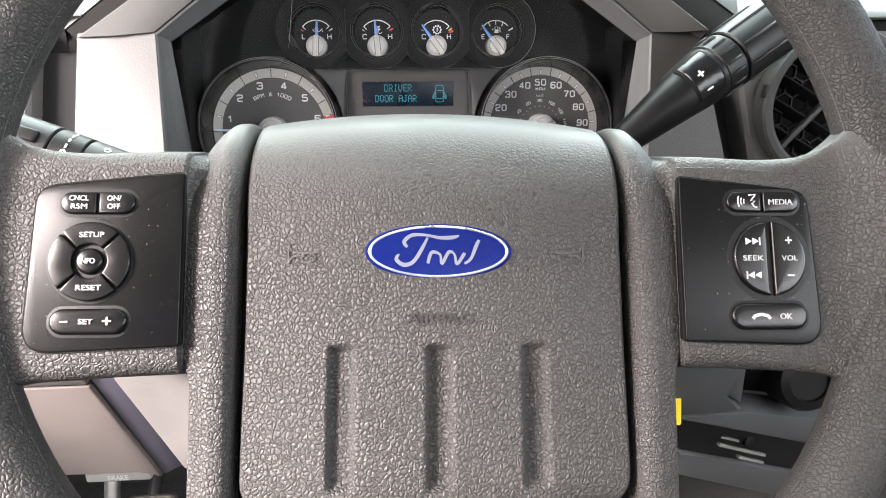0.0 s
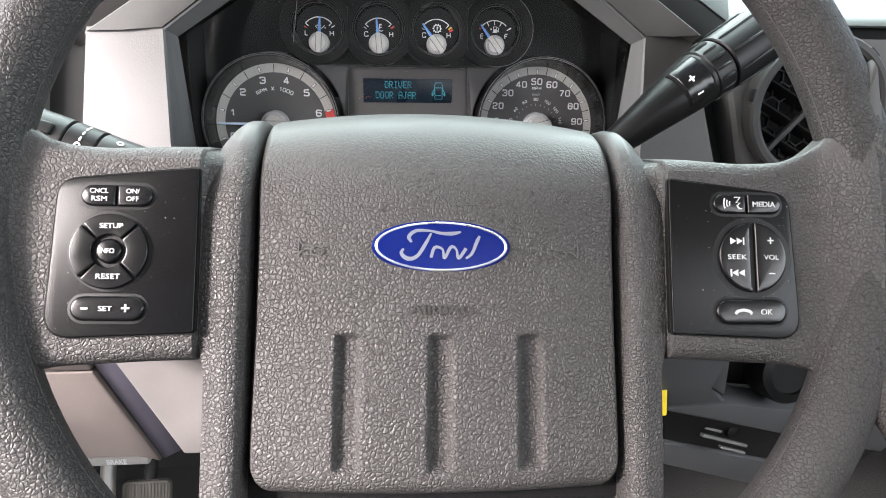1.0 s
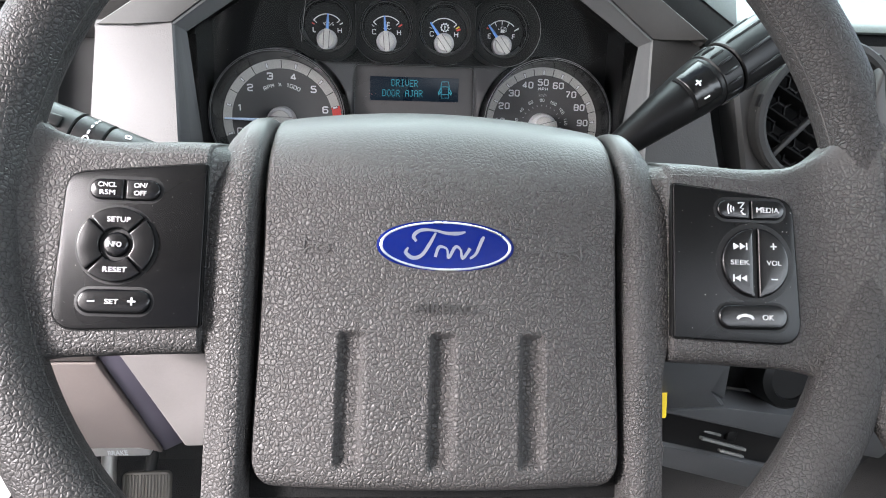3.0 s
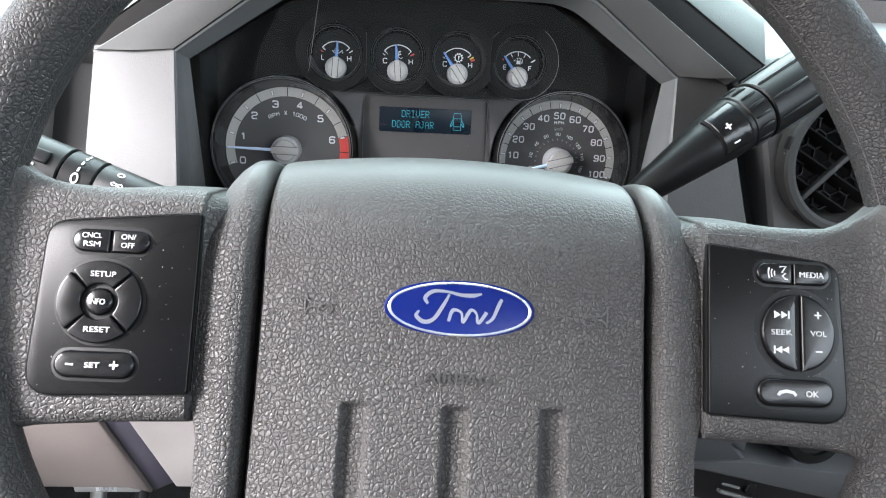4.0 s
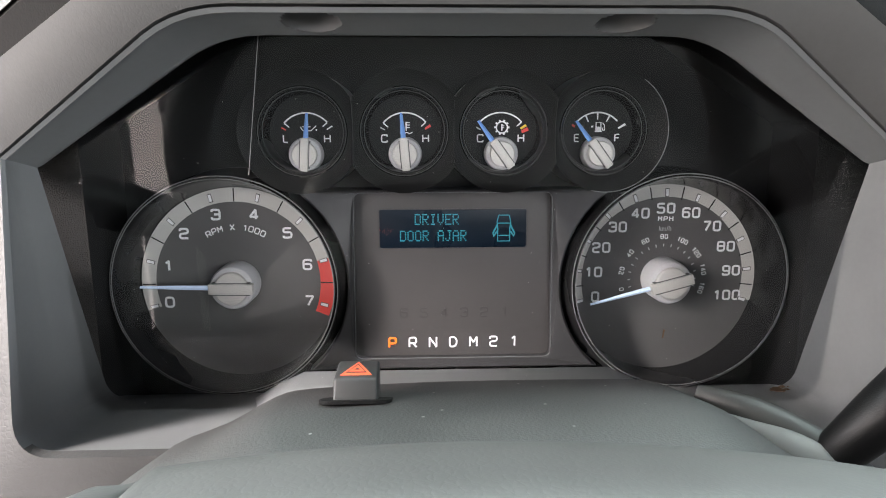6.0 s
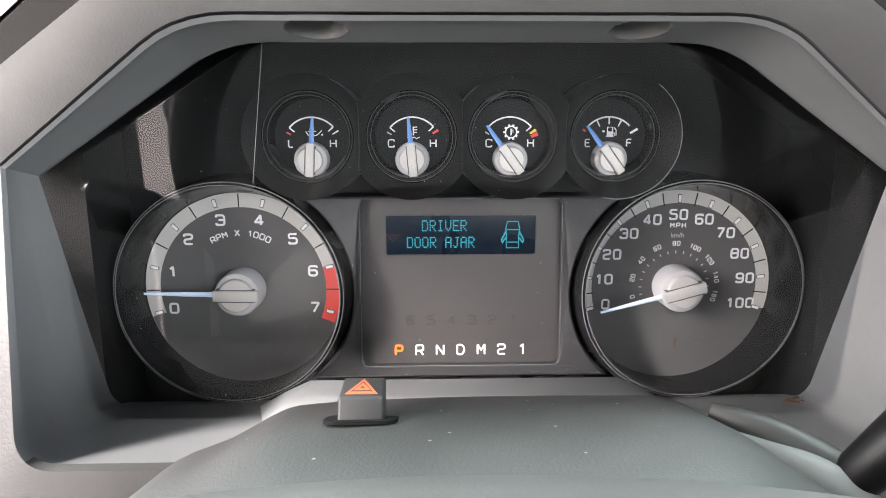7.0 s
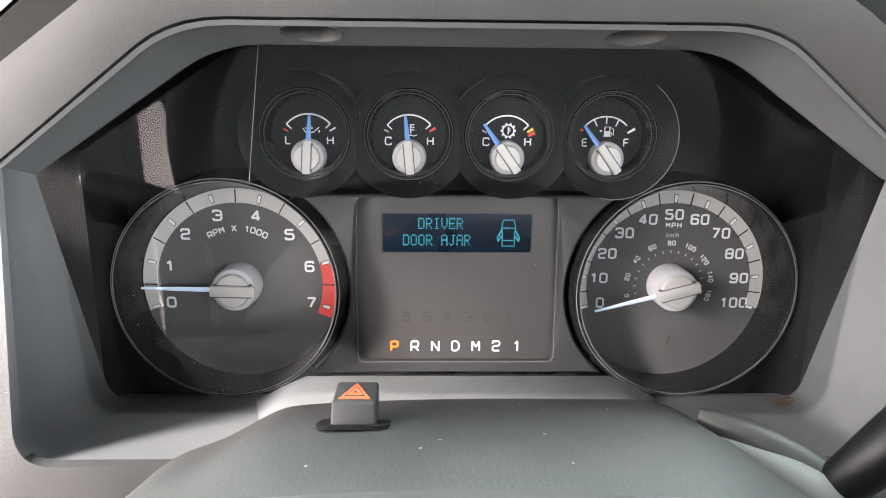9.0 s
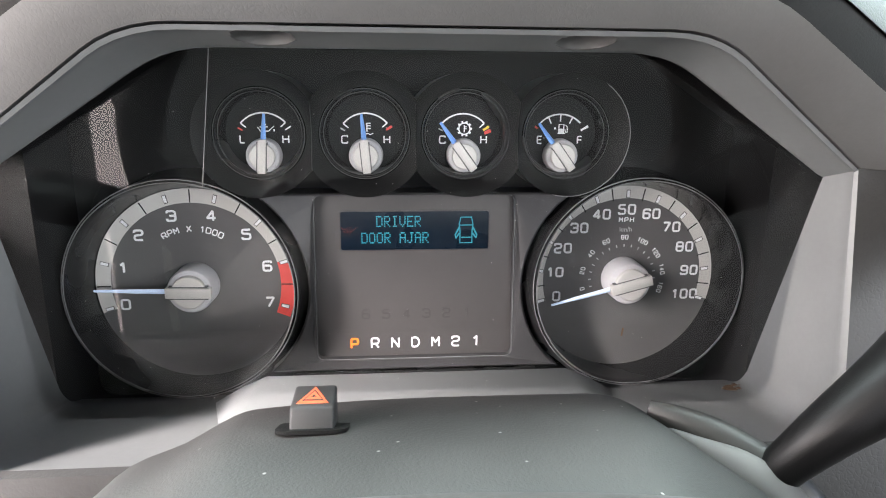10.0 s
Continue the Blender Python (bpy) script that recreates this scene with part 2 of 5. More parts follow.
def rounded(points, radii, steps=6):
    """A polygon (counter-clockwise) with its corners rounded."""
    out, n = [], len(points)
    radii = radii if isinstance(radii, (list, tuple)) else [radii] * n
    for i in range(n):
        a, b, c = (Vector(points[k % n]) for k in (i - 1, i, i + 1))
        e, f = (a - b).normalized(), (c - b).normalized()
        half = e.angle(f) / 2
        r = radii[i]
        if r < 1e-6 or abs(half - math.pi / 2) < 1e-3:
            out.append((b.x, b.y))
            continue
        d = min(r / math.tan(half), (a - b).length * 0.49, (c - b).length * 0.49)
        p, q = b + e * d, b + f * d
        for k in range(steps + 1):
            t = k / steps
            w = p * (1 - t) ** 2 + b * 2 * t * (1 - t) + q * t ** 2
            out.append((w.x, w.y))
    return out


def slab(outline, z0, z1, r=0.5, steps=3, dome=0.0):
    """A plate of that outline from z0 to z1, its upper edge rounded by r."""
    rings = [[(x, y, z0) for x, y in outline]]
    for k in range(steps + 1):
        t = k / steps * math.pi / 2
        ring = inset(outline, r * (1 - math.cos(t)))
        rings.append([(x, y, z1 - r + r * math.sin(t)) for x, y in ring])
    if dome:
        ring = rings[-1]
        cx, cy = sum(p[0] for p in ring) / len(ring), sum(p[1] for p in ring) / len(ring)
        for k in (0.7, 0.4, 0.12):
            rings.append([(cx + (x - cx) * k, cy + (y - cy) * k, z1 + dome * (1 - k * k)) for x, y, _ in ring])
    return rings_mesh(rings)


def circle(r, n=48, cx=0.0, cy=0.0, start=0.0, ry=None):
    return [(cx + r * math.cos(start + TAU * i / n), cy + (ry or r) * math.sin(start + TAU * i / n)) for i in range(n)]


def lathe(profile, n=64, cx=0.0, cy=0.0, caps=(False, False)):
    """profile: (radius, z) pairs turned round the z axis through (cx, cy)."""
    return rings_mesh([[(x, y, z) for x, y in circle(max(r, 1e-4), n, cx, cy)] for r, z in profile], True, caps)


def sector(cx, cy, r0, r1, a0, a1, z, thick=0.3, steps=None):
    """A flat arc strip between two radii and angles (degrees)."""
    k = steps or max(2, int(abs(a1 - a0) / 3))
    rows = []
    for i in range(k + 1):
        a = radians(a0 + (a1 - a0) * i / k)
        c, s = math.cos(a), math.sin(a)
        rows.append([(cx + r0 * c, cy + r0 * s, z), (cx + r1 * c, cy + r1 * s, z), (cx + r1 * c, cy + r1 * s, z - thick), (cx + r0 * c, cy + r0 * s, z - thick)])
    return rings_mesh(rows)


def strip(points, width, z, thick=0.3, closed=False):
    """A flat line of that width along 2D points."""
    pts = [Vector(p) for p in points]
    n = len(pts)
    rows = []
    for i, p in enumerate(pts):
        a = pts[(i - 1) % n] if closed or i else p
        b = pts[(i + 1) % n] if closed or i < n - 1 else p
        d = (b - a).normalized()
        q = Vector((-d.y, d.x)) * width / 2
        rows.append([(p.x - q.x, p.y - q.y, z), (p.x + q.x, p.y + q.y, z), (p.x + q.x, p.y + q.y, z - thick), (p.x - q.x, p.y - q.y, z - thick)])
    if closed:
        rows.append(rows[0])
    return rings_mesh(rows, True, (not closed, not closed))


def joined(*meshes):
    """Several bmeshes as one."""
    out = bmesh.new()
    for bm in meshes:
        me = bpy.data.meshes.new("joint")
        bm.to_mesh(me)
        bm.free()
        out.from_mesh(me)
        bpy.data.meshes.remove(me)
    return out


def moved(bm, m):
    bmesh.ops.transform(bm, matrix=m, verts=bm.verts)
    return bm


def box(x0, x1, y0, y1, z0, z1, r=0.0, scale=MM):
    bm = bmesh.new()
    bmesh.ops.create_cube(bm, size=1.0, matrix=Matrix.LocRotScale(Vector(((x0 + x1) / 2, (y0 + y1) / 2, (z0 + z1) / 2)) * scale, None, Vector((x1 - x0, y1 - y0, z1 - z0)) * scale))
    if r:
        bmesh.ops.bevel(bm, geom=bm.edges[:], offset=r * scale, segments=3, affect="EDGES", profile=0.5)
    return bm


def lettering(text, cap, width=None, bold=0.0, thick=0.12, turn=0.0, x=0.0, y=0.0, z=0.0, spacing=1.0):
    """Raised writing in mm, centred on (x, y), its capitals that high."""
    curve = bpy.data.curves.new("writing", "FONT")
    curve.body, curve.size, curve.align_x, curve.space_character = text, 1.0, "CENTER", spacing
    curve.offset, curve.extrude, curve.resolution_u = bold, 0.0, 4
    ob = bpy.data.objects.new("writing", curve)
    scene.collection.objects.link(ob)
    me = bpy.data.meshes.new_from_object(ob.evaluated_get(bpy.context.evaluated_depsgraph_get()))
    bpy.data.objects.remove(ob)
    bpy.data.curves.remove(curve)
    bm = bmesh.new()
    bm.from_mesh(me)
    bpy.data.meshes.remove(me)
    xs, ys = [v.co.x for v in bm.verts], [v.co.y for v in bm.verts]
    tall = max(ys) - min(ys)
    k = cap / 0.70 if "\n" in text or any(c in text for c in "/,-+gjpqy") else cap / tall
    kx = (width / (max(xs) - min(xs))) if width else k
    mid = Vector(((max(xs) + min(xs)) / 2, (max(ys) + min(ys)) / 2, 0))
    m = Matrix.Translation((x * MM, y * MM, z * MM)) @ Matrix.Rotation(radians(turn), 4, "Z") @ Matrix.Diagonal((kx * MM, k * MM, MM, 1)) @ Matrix.Translation(-mid)
    moved(bm, m)
    top = bmesh.ops.extrude_face_region(bm, geom=bm.faces[:])["geom"]
    normal = Vector((0, 0, thick * MM))
    bmesh.ops.translate(bm, verts=[g for g in top if isinstance(g, bmesh.types.BMVert)], vec=normal)
    return bm


def tube(path, radii, n=20, squash=1.0, power=2.0, up=Vector((0, 0, 1))):
    """A round bar along 3D points in mm with a radius at each."""
    pts = [Vector(p) for p in path]
    rings = []
    for i, p in enumerate(pts):
        d = (pts[min(i + 1, len(pts) - 1)] - pts[max(i - 1, 0)]).normalized()
        side = d.cross(up).normalized()
        top = side.cross(d)
        ring = []
        for k in range(n):
            a = TAU * k / n
            c, s = math.cos(a), math.sin(a)
            c, s = math.copysign(abs(c) ** (2 / power), c), math.copysign(abs(s) ** (2 / power), s)
            ring.append(p + side * radii[i] * c + top * radii[i] * squash * s)
        rings.append(ring)
    return rings_mesh(rings)


def smooth_path(points, steps=6):
    """Catmull-Rom points through 3D (or longer) tuples."""
    pts = [np.array(p, float) for p in points]
    out = []
    for i in range(len(pts) - 1):
        p0, p1, p2, p3 = pts[max(i - 1, 0)], pts[i], pts[i + 1], pts[min(i + 2, len(pts) - 1)]
        for k in range(steps):
            t = k / steps
            out.append(0.5 * (2 * p1 + (p2 - p0) * t + (2 * p0 - 5 * p1 + 4 * p2 - p3) * t * t + (3 * p1 - p0 - 3 * p2 + p3) * t ** 3))
    out.append(pts[-1])
    return [tuple(p) for p in out]


def step(x, a, b):
    t = min(1.0, max(0.0, (x - a) / (b - a)))
    return t * t * (3 - 2 * t)


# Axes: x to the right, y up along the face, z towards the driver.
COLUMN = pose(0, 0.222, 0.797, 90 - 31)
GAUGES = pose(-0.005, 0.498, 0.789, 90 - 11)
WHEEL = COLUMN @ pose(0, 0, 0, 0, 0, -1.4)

# ================= the cab =================
def build_cab():
    def panel(name, pts, mat, label, category, depth):
        """A plain sheet with thickness along the vector depth."""
        rings = [pts, [tuple(Vector(p) + Vector(depth)) for p in pts]]
        ob = part(name, rings_mesh(rings, scale=1.0), mat, smooth=0)
        return tagged(ob, label, category, kind="structure")

    panel("ground", [(-300, -300, -0.75), (300, -300, -0.75), (300, 300, -0.75), (-300, 300, -0.75)], M_GROUND, "ground outside the cab, made pale to bounce daylight", "ground", (0, 0, -0.1))
    panel("floor", [(-0.70, -0.9, 0), (1.15, -0.9, 0), (1.15, 1.0, 0), (-0.70, 1.0, 0)], M_CARPET, "dark carpeted cab floor under the dashboard", "floor", (0, 0, -0.05))
    # Unseen pale strip, added for the lens to mirror over the rev counter.
    panel("floor_reflector", [(-0.70, -0.9, 0.006), (-0.40, -0.9, 0.006), (-0.40, 0.5, 0.006), (-0.70, 0.5, 0.006)], M_LINER, "unseen pale floor strip added to lighten the lens by reflection", "floor", (0, 0, -0.004))
    panel("wall_front", [(-0.75, 0.95, 0), (1.15, 0.95, 0), (1.15, 0.95, 0.92), (-0.75, 0.95, 0.92)], M_CARPET, "dark bulkhead behind the footwell", "wall", (0, 0.05, 0))
    panel("wall_back", [(-0.56, -0.9, 0), (1.15, -0.9, 0), (1.15, -0.9, 1.10), (-0.56, -0.9, 1.10)], M_CABIN, "plain grey back wall of the cab", "wall", (0, -0.05, 0))
    panel("ceiling", [(-0.70, -0.95, 1.40), (1.2, -0.95, 1.40), (1.2, 0.24, 1.40), (-0.70, 0.24, 1.40)], M_LINER, "pale fabric headliner of the cab", "ceiling", (0, 0, 0.05))
    panel("wall_right", [(1.15, -0.9, 0), (1.15, 1.0, 0), (1.15, 1.0, 0.95), (1.15, -0.9, 0.95)], M_CABIN, "grey passenger side of the cab below its window", "wall", (0.05, 0, 0))
    panel("wall_left", [(-0.75, 0.45, 0), (-0.75, 1.0, 0), (-0.75, 1.0, 0.86), (-0.75, 0.45, 0.86)], M_LINER, "plain driver side of the cab ahead of the door", "wall", (-0.05, 0, 0))
    panel("wall_door", [(-0.765, 0.43, 0.02), (-0.748, -0.86, 0.02), (-0.748, -0.86, 0.90), (-0.765, 0.43, 0.90)], M_DOOR, "grey inner face of the driver door standing ajar", "wall", (-0.06, -0.005, 0))
    # Unseen panel, added to block bright ground from the lens's reflection.
    panel("wall_ground_stop", [(-0.77, -1.0, -0.35), (-0.77, 0.45, -0.35), (-0.74, 0.45, 0.03), (-0.74, -1.0, 0.03)], M_DARK, "unseen dark panel added under the door to block the ground", "wall", (0.03, 0, 0))
    panel("wall_pillar", [(-0.602, -0.88, -0.05), (-0.55, -0.90, -0.05), (-0.55, -0.90, 1.36), (-0.602, -0.88, 1.36)], M_TRIM, "grey door pillar trim beside the open gap", "wall", (0, -0.05, 0))
    # Unseen panel, added to end the bright gap mirrored in the lens.
    panel("wall_gap_stop", [(-0.76, -0.905, -0.05), (-0.56, -0.905, -0.05), (-0.56, -0.905, 0.57), (-0.76, -0.905, 0.57)], M_CABIN, "unseen dark panel added to close the door gap's lower end", "wall", (0, -0.04, 0))
    # Unseen rail; it and the ceiling's edges are placed to limit the sun.
    panel("wall_sun_stop", [(-0.78, -0.95, 1.300), (-0.78, 0.24, 1.300), (-0.70, 0.24, 1.40), (-0.70, -0.95, 1.40)], M_LINER, "unseen pale rail added over the driver door to limit the sun", "wall", (-0.03, 0, 0.02))
    panel("trim", [(-0.626, -0.885, -0.05), (-0.610, -0.885, -0.05), (-0.610, -0.885, 1.36), (-0.626, -0.885, 1.36)], M_SEAL, "pale rubber seal along the door pillar", "trim", (0, -0.02, 0))


build_cab()


# ================= dashboard =================
XC = -0.0045
HOLES = (-0.056, 0.047)
VENT = (0.291, 0.819)


def loop_points(half, radius=0.012, steps=5, other=None):
    """Points of the right half (top middle to the corner) and of the left (a mirror image unless given), bends rounded, from left to right."""
    right = [Vector((XC + x, y, z)) for x, y, z in half]
    left = [Vector((XC - x, y, z)) for x, y, z in other or half][::-1]
    pts = left + right
    out = [pts[0]]
    for i in range(1, len(pts) - 1):
        a, b, c = pts[i - 1], pts[i], pts[i + 1]
        d = min(radius, (a - b).length * 0.45, (c - b).length * 0.45)
        p, q = b + (a - b).normalized() * d, b + (c - b).normalized() * d
        for k in range(steps + 1):
            t = k / steps
            out.append(p * (1 - t) ** 2 + b * 2 * t * (1 - t) + q * t * t)
    out.append(pts[-1])
    return out


def lens_y(z):
    return 0.460 - (z - 0.742) * 0.15


def pane_y(z):
    return 0.4475 + (z - 0.82) * 0.07


def face_y(z):
    return 0.433 - 0.42 * (0.8635 - z)


LENS_UP = [(0.0855, lens_y(0.906), 0.906), (0.161, lens_y(0.858), 0.858)]
FRONT_UP = [(0.0905, 0.412, 0.9155), (0.1675, 0.433, 0.864)]
HOOD_UP = [(0.100, 0.408, 0.931), (0.2015, 0.4165, 0.868)]
HOOD_LEFT = [(0.100, 0.408, 0.931), (0.2215, 0.440, 0.861)]
PAD_UP = [(0.113, 0.425, 0.941), (0.2325, 0.443, 0.8745)]
PAD_LEFT = [(0.113, 0.425, 0.941), (0.2316, 0.450, 0.8651)]
RIDGE_UP = [(0.130, 0.475, 0.965), (0.2365, 0.470, 0.905)]
RIDGE_LEFT = [(0.130, 0.475, 0.9675), (0.240, 0.470, 0.896)]


def build_dashboard():
    dash = thing("dashboard", Matrix(), "grey moulded vinyl dashboard round the gauges", "dashboard", kind="structure")
    lens, front, hood, ridge, pad = (loop_points(p, r, 5, o) for p, r, o in ((LENS_UP, 0.016, None), (FRONT_UP, 0.016, None), (HOOD_UP, 0.02, HOOD_LEFT), (RIDGE_UP, 0.02, RIDGE_LEFT), (PAD_UP, 0.02, PAD_LEFT)))

    def band(name, loops, mat, label=""):
        return part(name, rings_mesh(loops, False, scale=1.0), mat, dash, label)

    # The tunnel: a lip, then walls that run back to the lens.
    def between(a, b, t, lift=0.0):
        return [p.lerp(q, t) + Vector((0, 0, lift)) for p, q in zip(a, b)]

    def thicken(loop):
        """More points along the loop's straight top."""
        out = []
        for p, q in zip(loop, loop[1:]):
            k = 110 if (p - q).length > 0.12 else 1
            out += [p.lerp(q, t / k) for t in range(k)]
        return out + [loop[-1]]

    fine_front, fine_lens = thicken(front), thicken(lens)
    bm = rings_mesh([fine_front, between(fine_front, fine_lens, 0.05, -0.0012), between(fine_front, fine_lens, 0.10, -0.0005)] + [between(fine_front, fine_lens, t / 16) for t in range(3, 17)] + [[p + Vector((0, 0.004, 0)) for p in fine_lens]], False, scale=1.0)
    a, b = Vector((XC, 0.412, 0.9155)), Vector((XC, lens_y(0.906), 0.906))
    spots = [Vector((x, 0, 0)) + Vector((0, a.lerp(b, 0.5).y, a.lerp(b, 0.5).z)) for x in HOLES]
    bmesh.ops.delete(bm, geom=[f for f in bm.faces if any((f.calc_center_median() - c).length < 0.0098 for c in spots)], context="FACES")
    part("tunnel_hood", bm, M_TRIM, dash, "smooth grey underside of the gauge hood")
    # The textured face of the hood, with a rounded outer edge.
    mid = between(front, hood, 0.5)
    band("instrument_hood", [[p + Vector((0, 0.003, 0)) for p in front], [p + Vector((0, -0.001, 0.001)) for p in front], [p + Vector((0, -0.002, 0)) for p in mid], between(front, hood, 0.95), [p + Vector((0, 0.003, -0.0005)) for p in hood], [p + Vector((0, 0.012, -0.006)) for p in hood], [p + Vector((0, 0.035, -0.012)) for p in hood]], M_HOOD, "textured grey vinyl hood over the gauges")
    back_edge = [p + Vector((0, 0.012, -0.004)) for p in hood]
    # Near-black strip painted as the shade between hood and roll.
    band("hood_gap", [back_edge, between(back_edge, pad, 0.10, 0.001), between(back_edge, pad, 0.12, -0.004)], M_GAP, "near-black strip for the shaded gap behind the hood")
    # The step is a darker vinyl than the padded roll.
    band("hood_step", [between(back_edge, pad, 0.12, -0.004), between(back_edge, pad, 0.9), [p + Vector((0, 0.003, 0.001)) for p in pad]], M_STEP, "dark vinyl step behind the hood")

    # Lower half: tunnel walls and floor in one sweep, and the textured face round it.
    low_front = loop_points([(0.1625, face_y(0.7647), 0.7647), (0.1675, 0.433, 0.864)], 0.014, 8)
    low_lens = loop_points([(0.163, lens_y(0.742), 0.742), (0.161, lens_y(0.858), 0.858)], 0.012, 8)
    low_outer = loop_points([(0.247, face_y(0.655), 0.655), (0.2025, face_y(0.866), 0.866)], 0.02, 8, [(0.236, face_y(0.655) + 0.012, 0.655), (0.2225, 0.441, 0.859)])
    middle = Vector((XC, 0.42, 0.815))

    def towards(loop, d):
        return [p + (middle - p).normalized() * d for p in loop]

    band("tunnel_lower", [low_front, towards(between(low_front, low_lens, 0.05), 0.0012), between(low_front, low_lens, 0.12), between(low_front, low_lens, 0.5), low_lens, [q + Vector((0, 0.012, 0)) for q in towards(low_lens, -0.022)]], M_TRIM, "smooth grey walls and floor of the gauge tunnel")
    band("gauge_surround", [[p + Vector((0, 0.004, 0)) for p in low_front], low_front, towards(between(low_front, low_outer, 0.03), 0.0), between(low_front, low_outer, 0.35), between(low_front, low_outer, 0.7), between(low_front, low_outer, 0.97), [p + Vector((0, 0.004, 0)) for p in low_outer], [p + Vector((0, 0.05, 0)) for p in low_outer]], M_FACE, "smooth grey face round the gauges")
    for side in (-1, 1):
        outer = Vector((XC + side * 0.2015, face_y(0.866), 0.866)) if side > 0 else Vector((XC - 0.2215, 0.441, 0.859))
        part("corner_cap", rings_mesh([[(XC + side * 0.1675, 0.433, 0.864), outer], [(XC + side * 0.1675, 0.437, 0.868), outer + Vector((0, 0.004, 0.004))]], False, scale=1.0), M_HOOD, dash)
    # Raised ledge in front of the middle window.
    ledge = [(-0.096, 0.735), (-0.096, 0.742), (-0.083, 0.7505), (-0.071, 0.7565), (0.071, 0.7565), (0.083, 0.7505), (0.096, 0.742), (0.096, 0.735)]
    part("ledge", rings_mesh([[(XC + x, 0.4615, z - 0.002) for x, z in ledge], [(XC + x, 0.4585, z) for x, z in ledge], [(XC + x * 1.02, 0.40, z + 0.006) for x, z in ledge]], True, scale=1.0), M_TRIM, dash, "smooth grey ledge below the display")
    # Brown stains where the lens meets the tunnel floor.
    rng = random.Random(3)
    for k in range(10):
        x, t = 0.150 + 0.014 * rng.random(), 0.90 + 0.08 * rng.random()
        y0, z0 = face_y(0.7647), 0.7647
        y, z = y0 + (lens_y(0.742) - y0) * t, z0 + (0.742 - z0) * t
        blot = [(XC + x + (px * 1.6) * MM, y + py * MM, z + 0.0006 + max(0, x - 0.157) * 0.3 - 0.32 * py * MM) for px, py in circle(rng.uniform(1.0, 2.8), 9, ry=rng.uniform(0.7, 1.8))]
        part("stain", rings_mesh([blot, [(a, b, c + 0.0003) for a, b, c in blot]], scale=1.0), M_STAIN, dash, "brown rust stain")
    # Two blind holes in the hood's underside, coloured darker for the shade inside.
    for x in HOLES:
        hole = lathe([(12.2, 0.02), (10.9, 0.35), (10.0, 0.25), (9.3, -2.0), (8.4, -8.0), (6.0, -11.0), (0.01, -12.0)], 40)
        ob = part("screw_recess", hole, M_DIAL, dash, "oval screw recess in a darker grey for its shade")
        a, b = Vector((XC, 0.412, 0.9155)), Vector((XC, lens_y(0.906), 0.906))
        mid = a.lerp(b, 0.5)
        slope = math.degrees(math.atan2(a.z - b.z, b.y - a.y))
        ob.matrix_basis = Matrix.Translation((x, mid.y, mid.z + 0.0005)) @ pose(0, 0, 0, 180 - slope)

    # Padded roll round the hood, then the flatter dash top on each side.
    def capped(loop):
        """Adds a drop at both ends of the roll."""
        drop = Vector((0.006, 0.01, -0.05))
        return [loop[0] + Vector((-drop.x, drop.y, drop.z))] + loop + [loop[-1] + drop]

    rows = [capped(pad), capped(between(pad, ridge, 0.06, 0.0015)), capped(between(pad, ridge, 0.3, 0.003)), capped(between(pad, ridge, 0.65, 0.004)), capped(between(pad, ridge, 0.9, 0.002)), capped(ridge), capped([p + Vector((0, 0.02, -0.003)) for p in ridge]), capped([p + Vector((0, 0.30, -0.03)) for p in ridge]), capped([Vector((p.x, 0.95, 0.89)) for p in ridge])]
    part("dash_roll", rings_mesh(rows, False, scale=1.0), M_PAD_TOP, dash, "pale textured padded roll round the hood")
    for x0, x1 in ((-0.75, -0.222), (0.222, 1.14)):
        rows = []
        for y, z in ((0.462, 0.871), (0.4475, 0.8725), (0.446, 0.874), (0.449, 0.8775), (0.457, 0.880), (0.50, 0.886), (0.62, 0.892), (0.95, 0.890)):
            rows.append([(x0 + (x1 - x0) * k / 12, y, z) for k in range(13)])
        # Near-black strip painted as the shade under the dash top's edge.
        part("dash_top_gap", rings_mesh([[(x0, 0.451, 0.85), (x1, 0.451, 0.85)], [(x0, 0.455, 0.874), (x1, 0.455, 0.874)]], False, scale=1.0), M_GAP, dash)
        part("dash_top", rings_mesh(rows, False, scale=1.0), M_PAD_TOP, dash, "textured grey dash top under the windscreen")

    # Upright panels that carry the round vents, with a dark channel beside the gauge surround.
    for side in (-1, 1):
        s = side
        def q(x, y, z):
            return (XC + s * x, y, z)
        out = 0.0 if side > 0 else 0.027
        part("channel", rings_mesh([[q(0.19, 0.459, 0.885), q(0.226 + out, 0.459, 0.885)], [q(0.195, 0.448, 0.80), q(0.245 + out * 2, 0.448, 0.80)], [q(0.20, 0.40, 0.66), q(0.29, 0.40, 0.66)]], False, scale=1.0), M_DARK, dash, "dark channel beside the gauge surround")
        rows = []
        for z in [0.8665, 0.862] + [0.86 - 0.004 * k for k in range(1, 25)] + [0.70, 0.62]:
            y = 0.425 - (0.872 - z) * 0.14 + (0 if side > 0 else 0.015)
            x0 = 0.2205 + out + (0.866 - z) * (0.28 if side > 0 else 0.2)
            rows.append([q(x0, y + 0.03, z), q(x0, y + 0.003, z), q(x0 + 0.003, y, z), q(x0 + 0.007, y, z)] + [q(x0 + 0.011 + (0.36 - x0 - 0.011) * k / 30, y, z) for k in range(31)] + [q(0.60, y + 0.02, z)])
        bm = rings_mesh(rows, False, scale=1.0)
        if side > 0:
            hole = Vector((VENT[0], 0, VENT[1]))
            bmesh.ops.delete(bm, geom=[f for f in bm.faces if math.hypot(f.calc_center_median().x - hole.x, f.calc_center_median().z - hole.z) < 0.049], context="FACES")
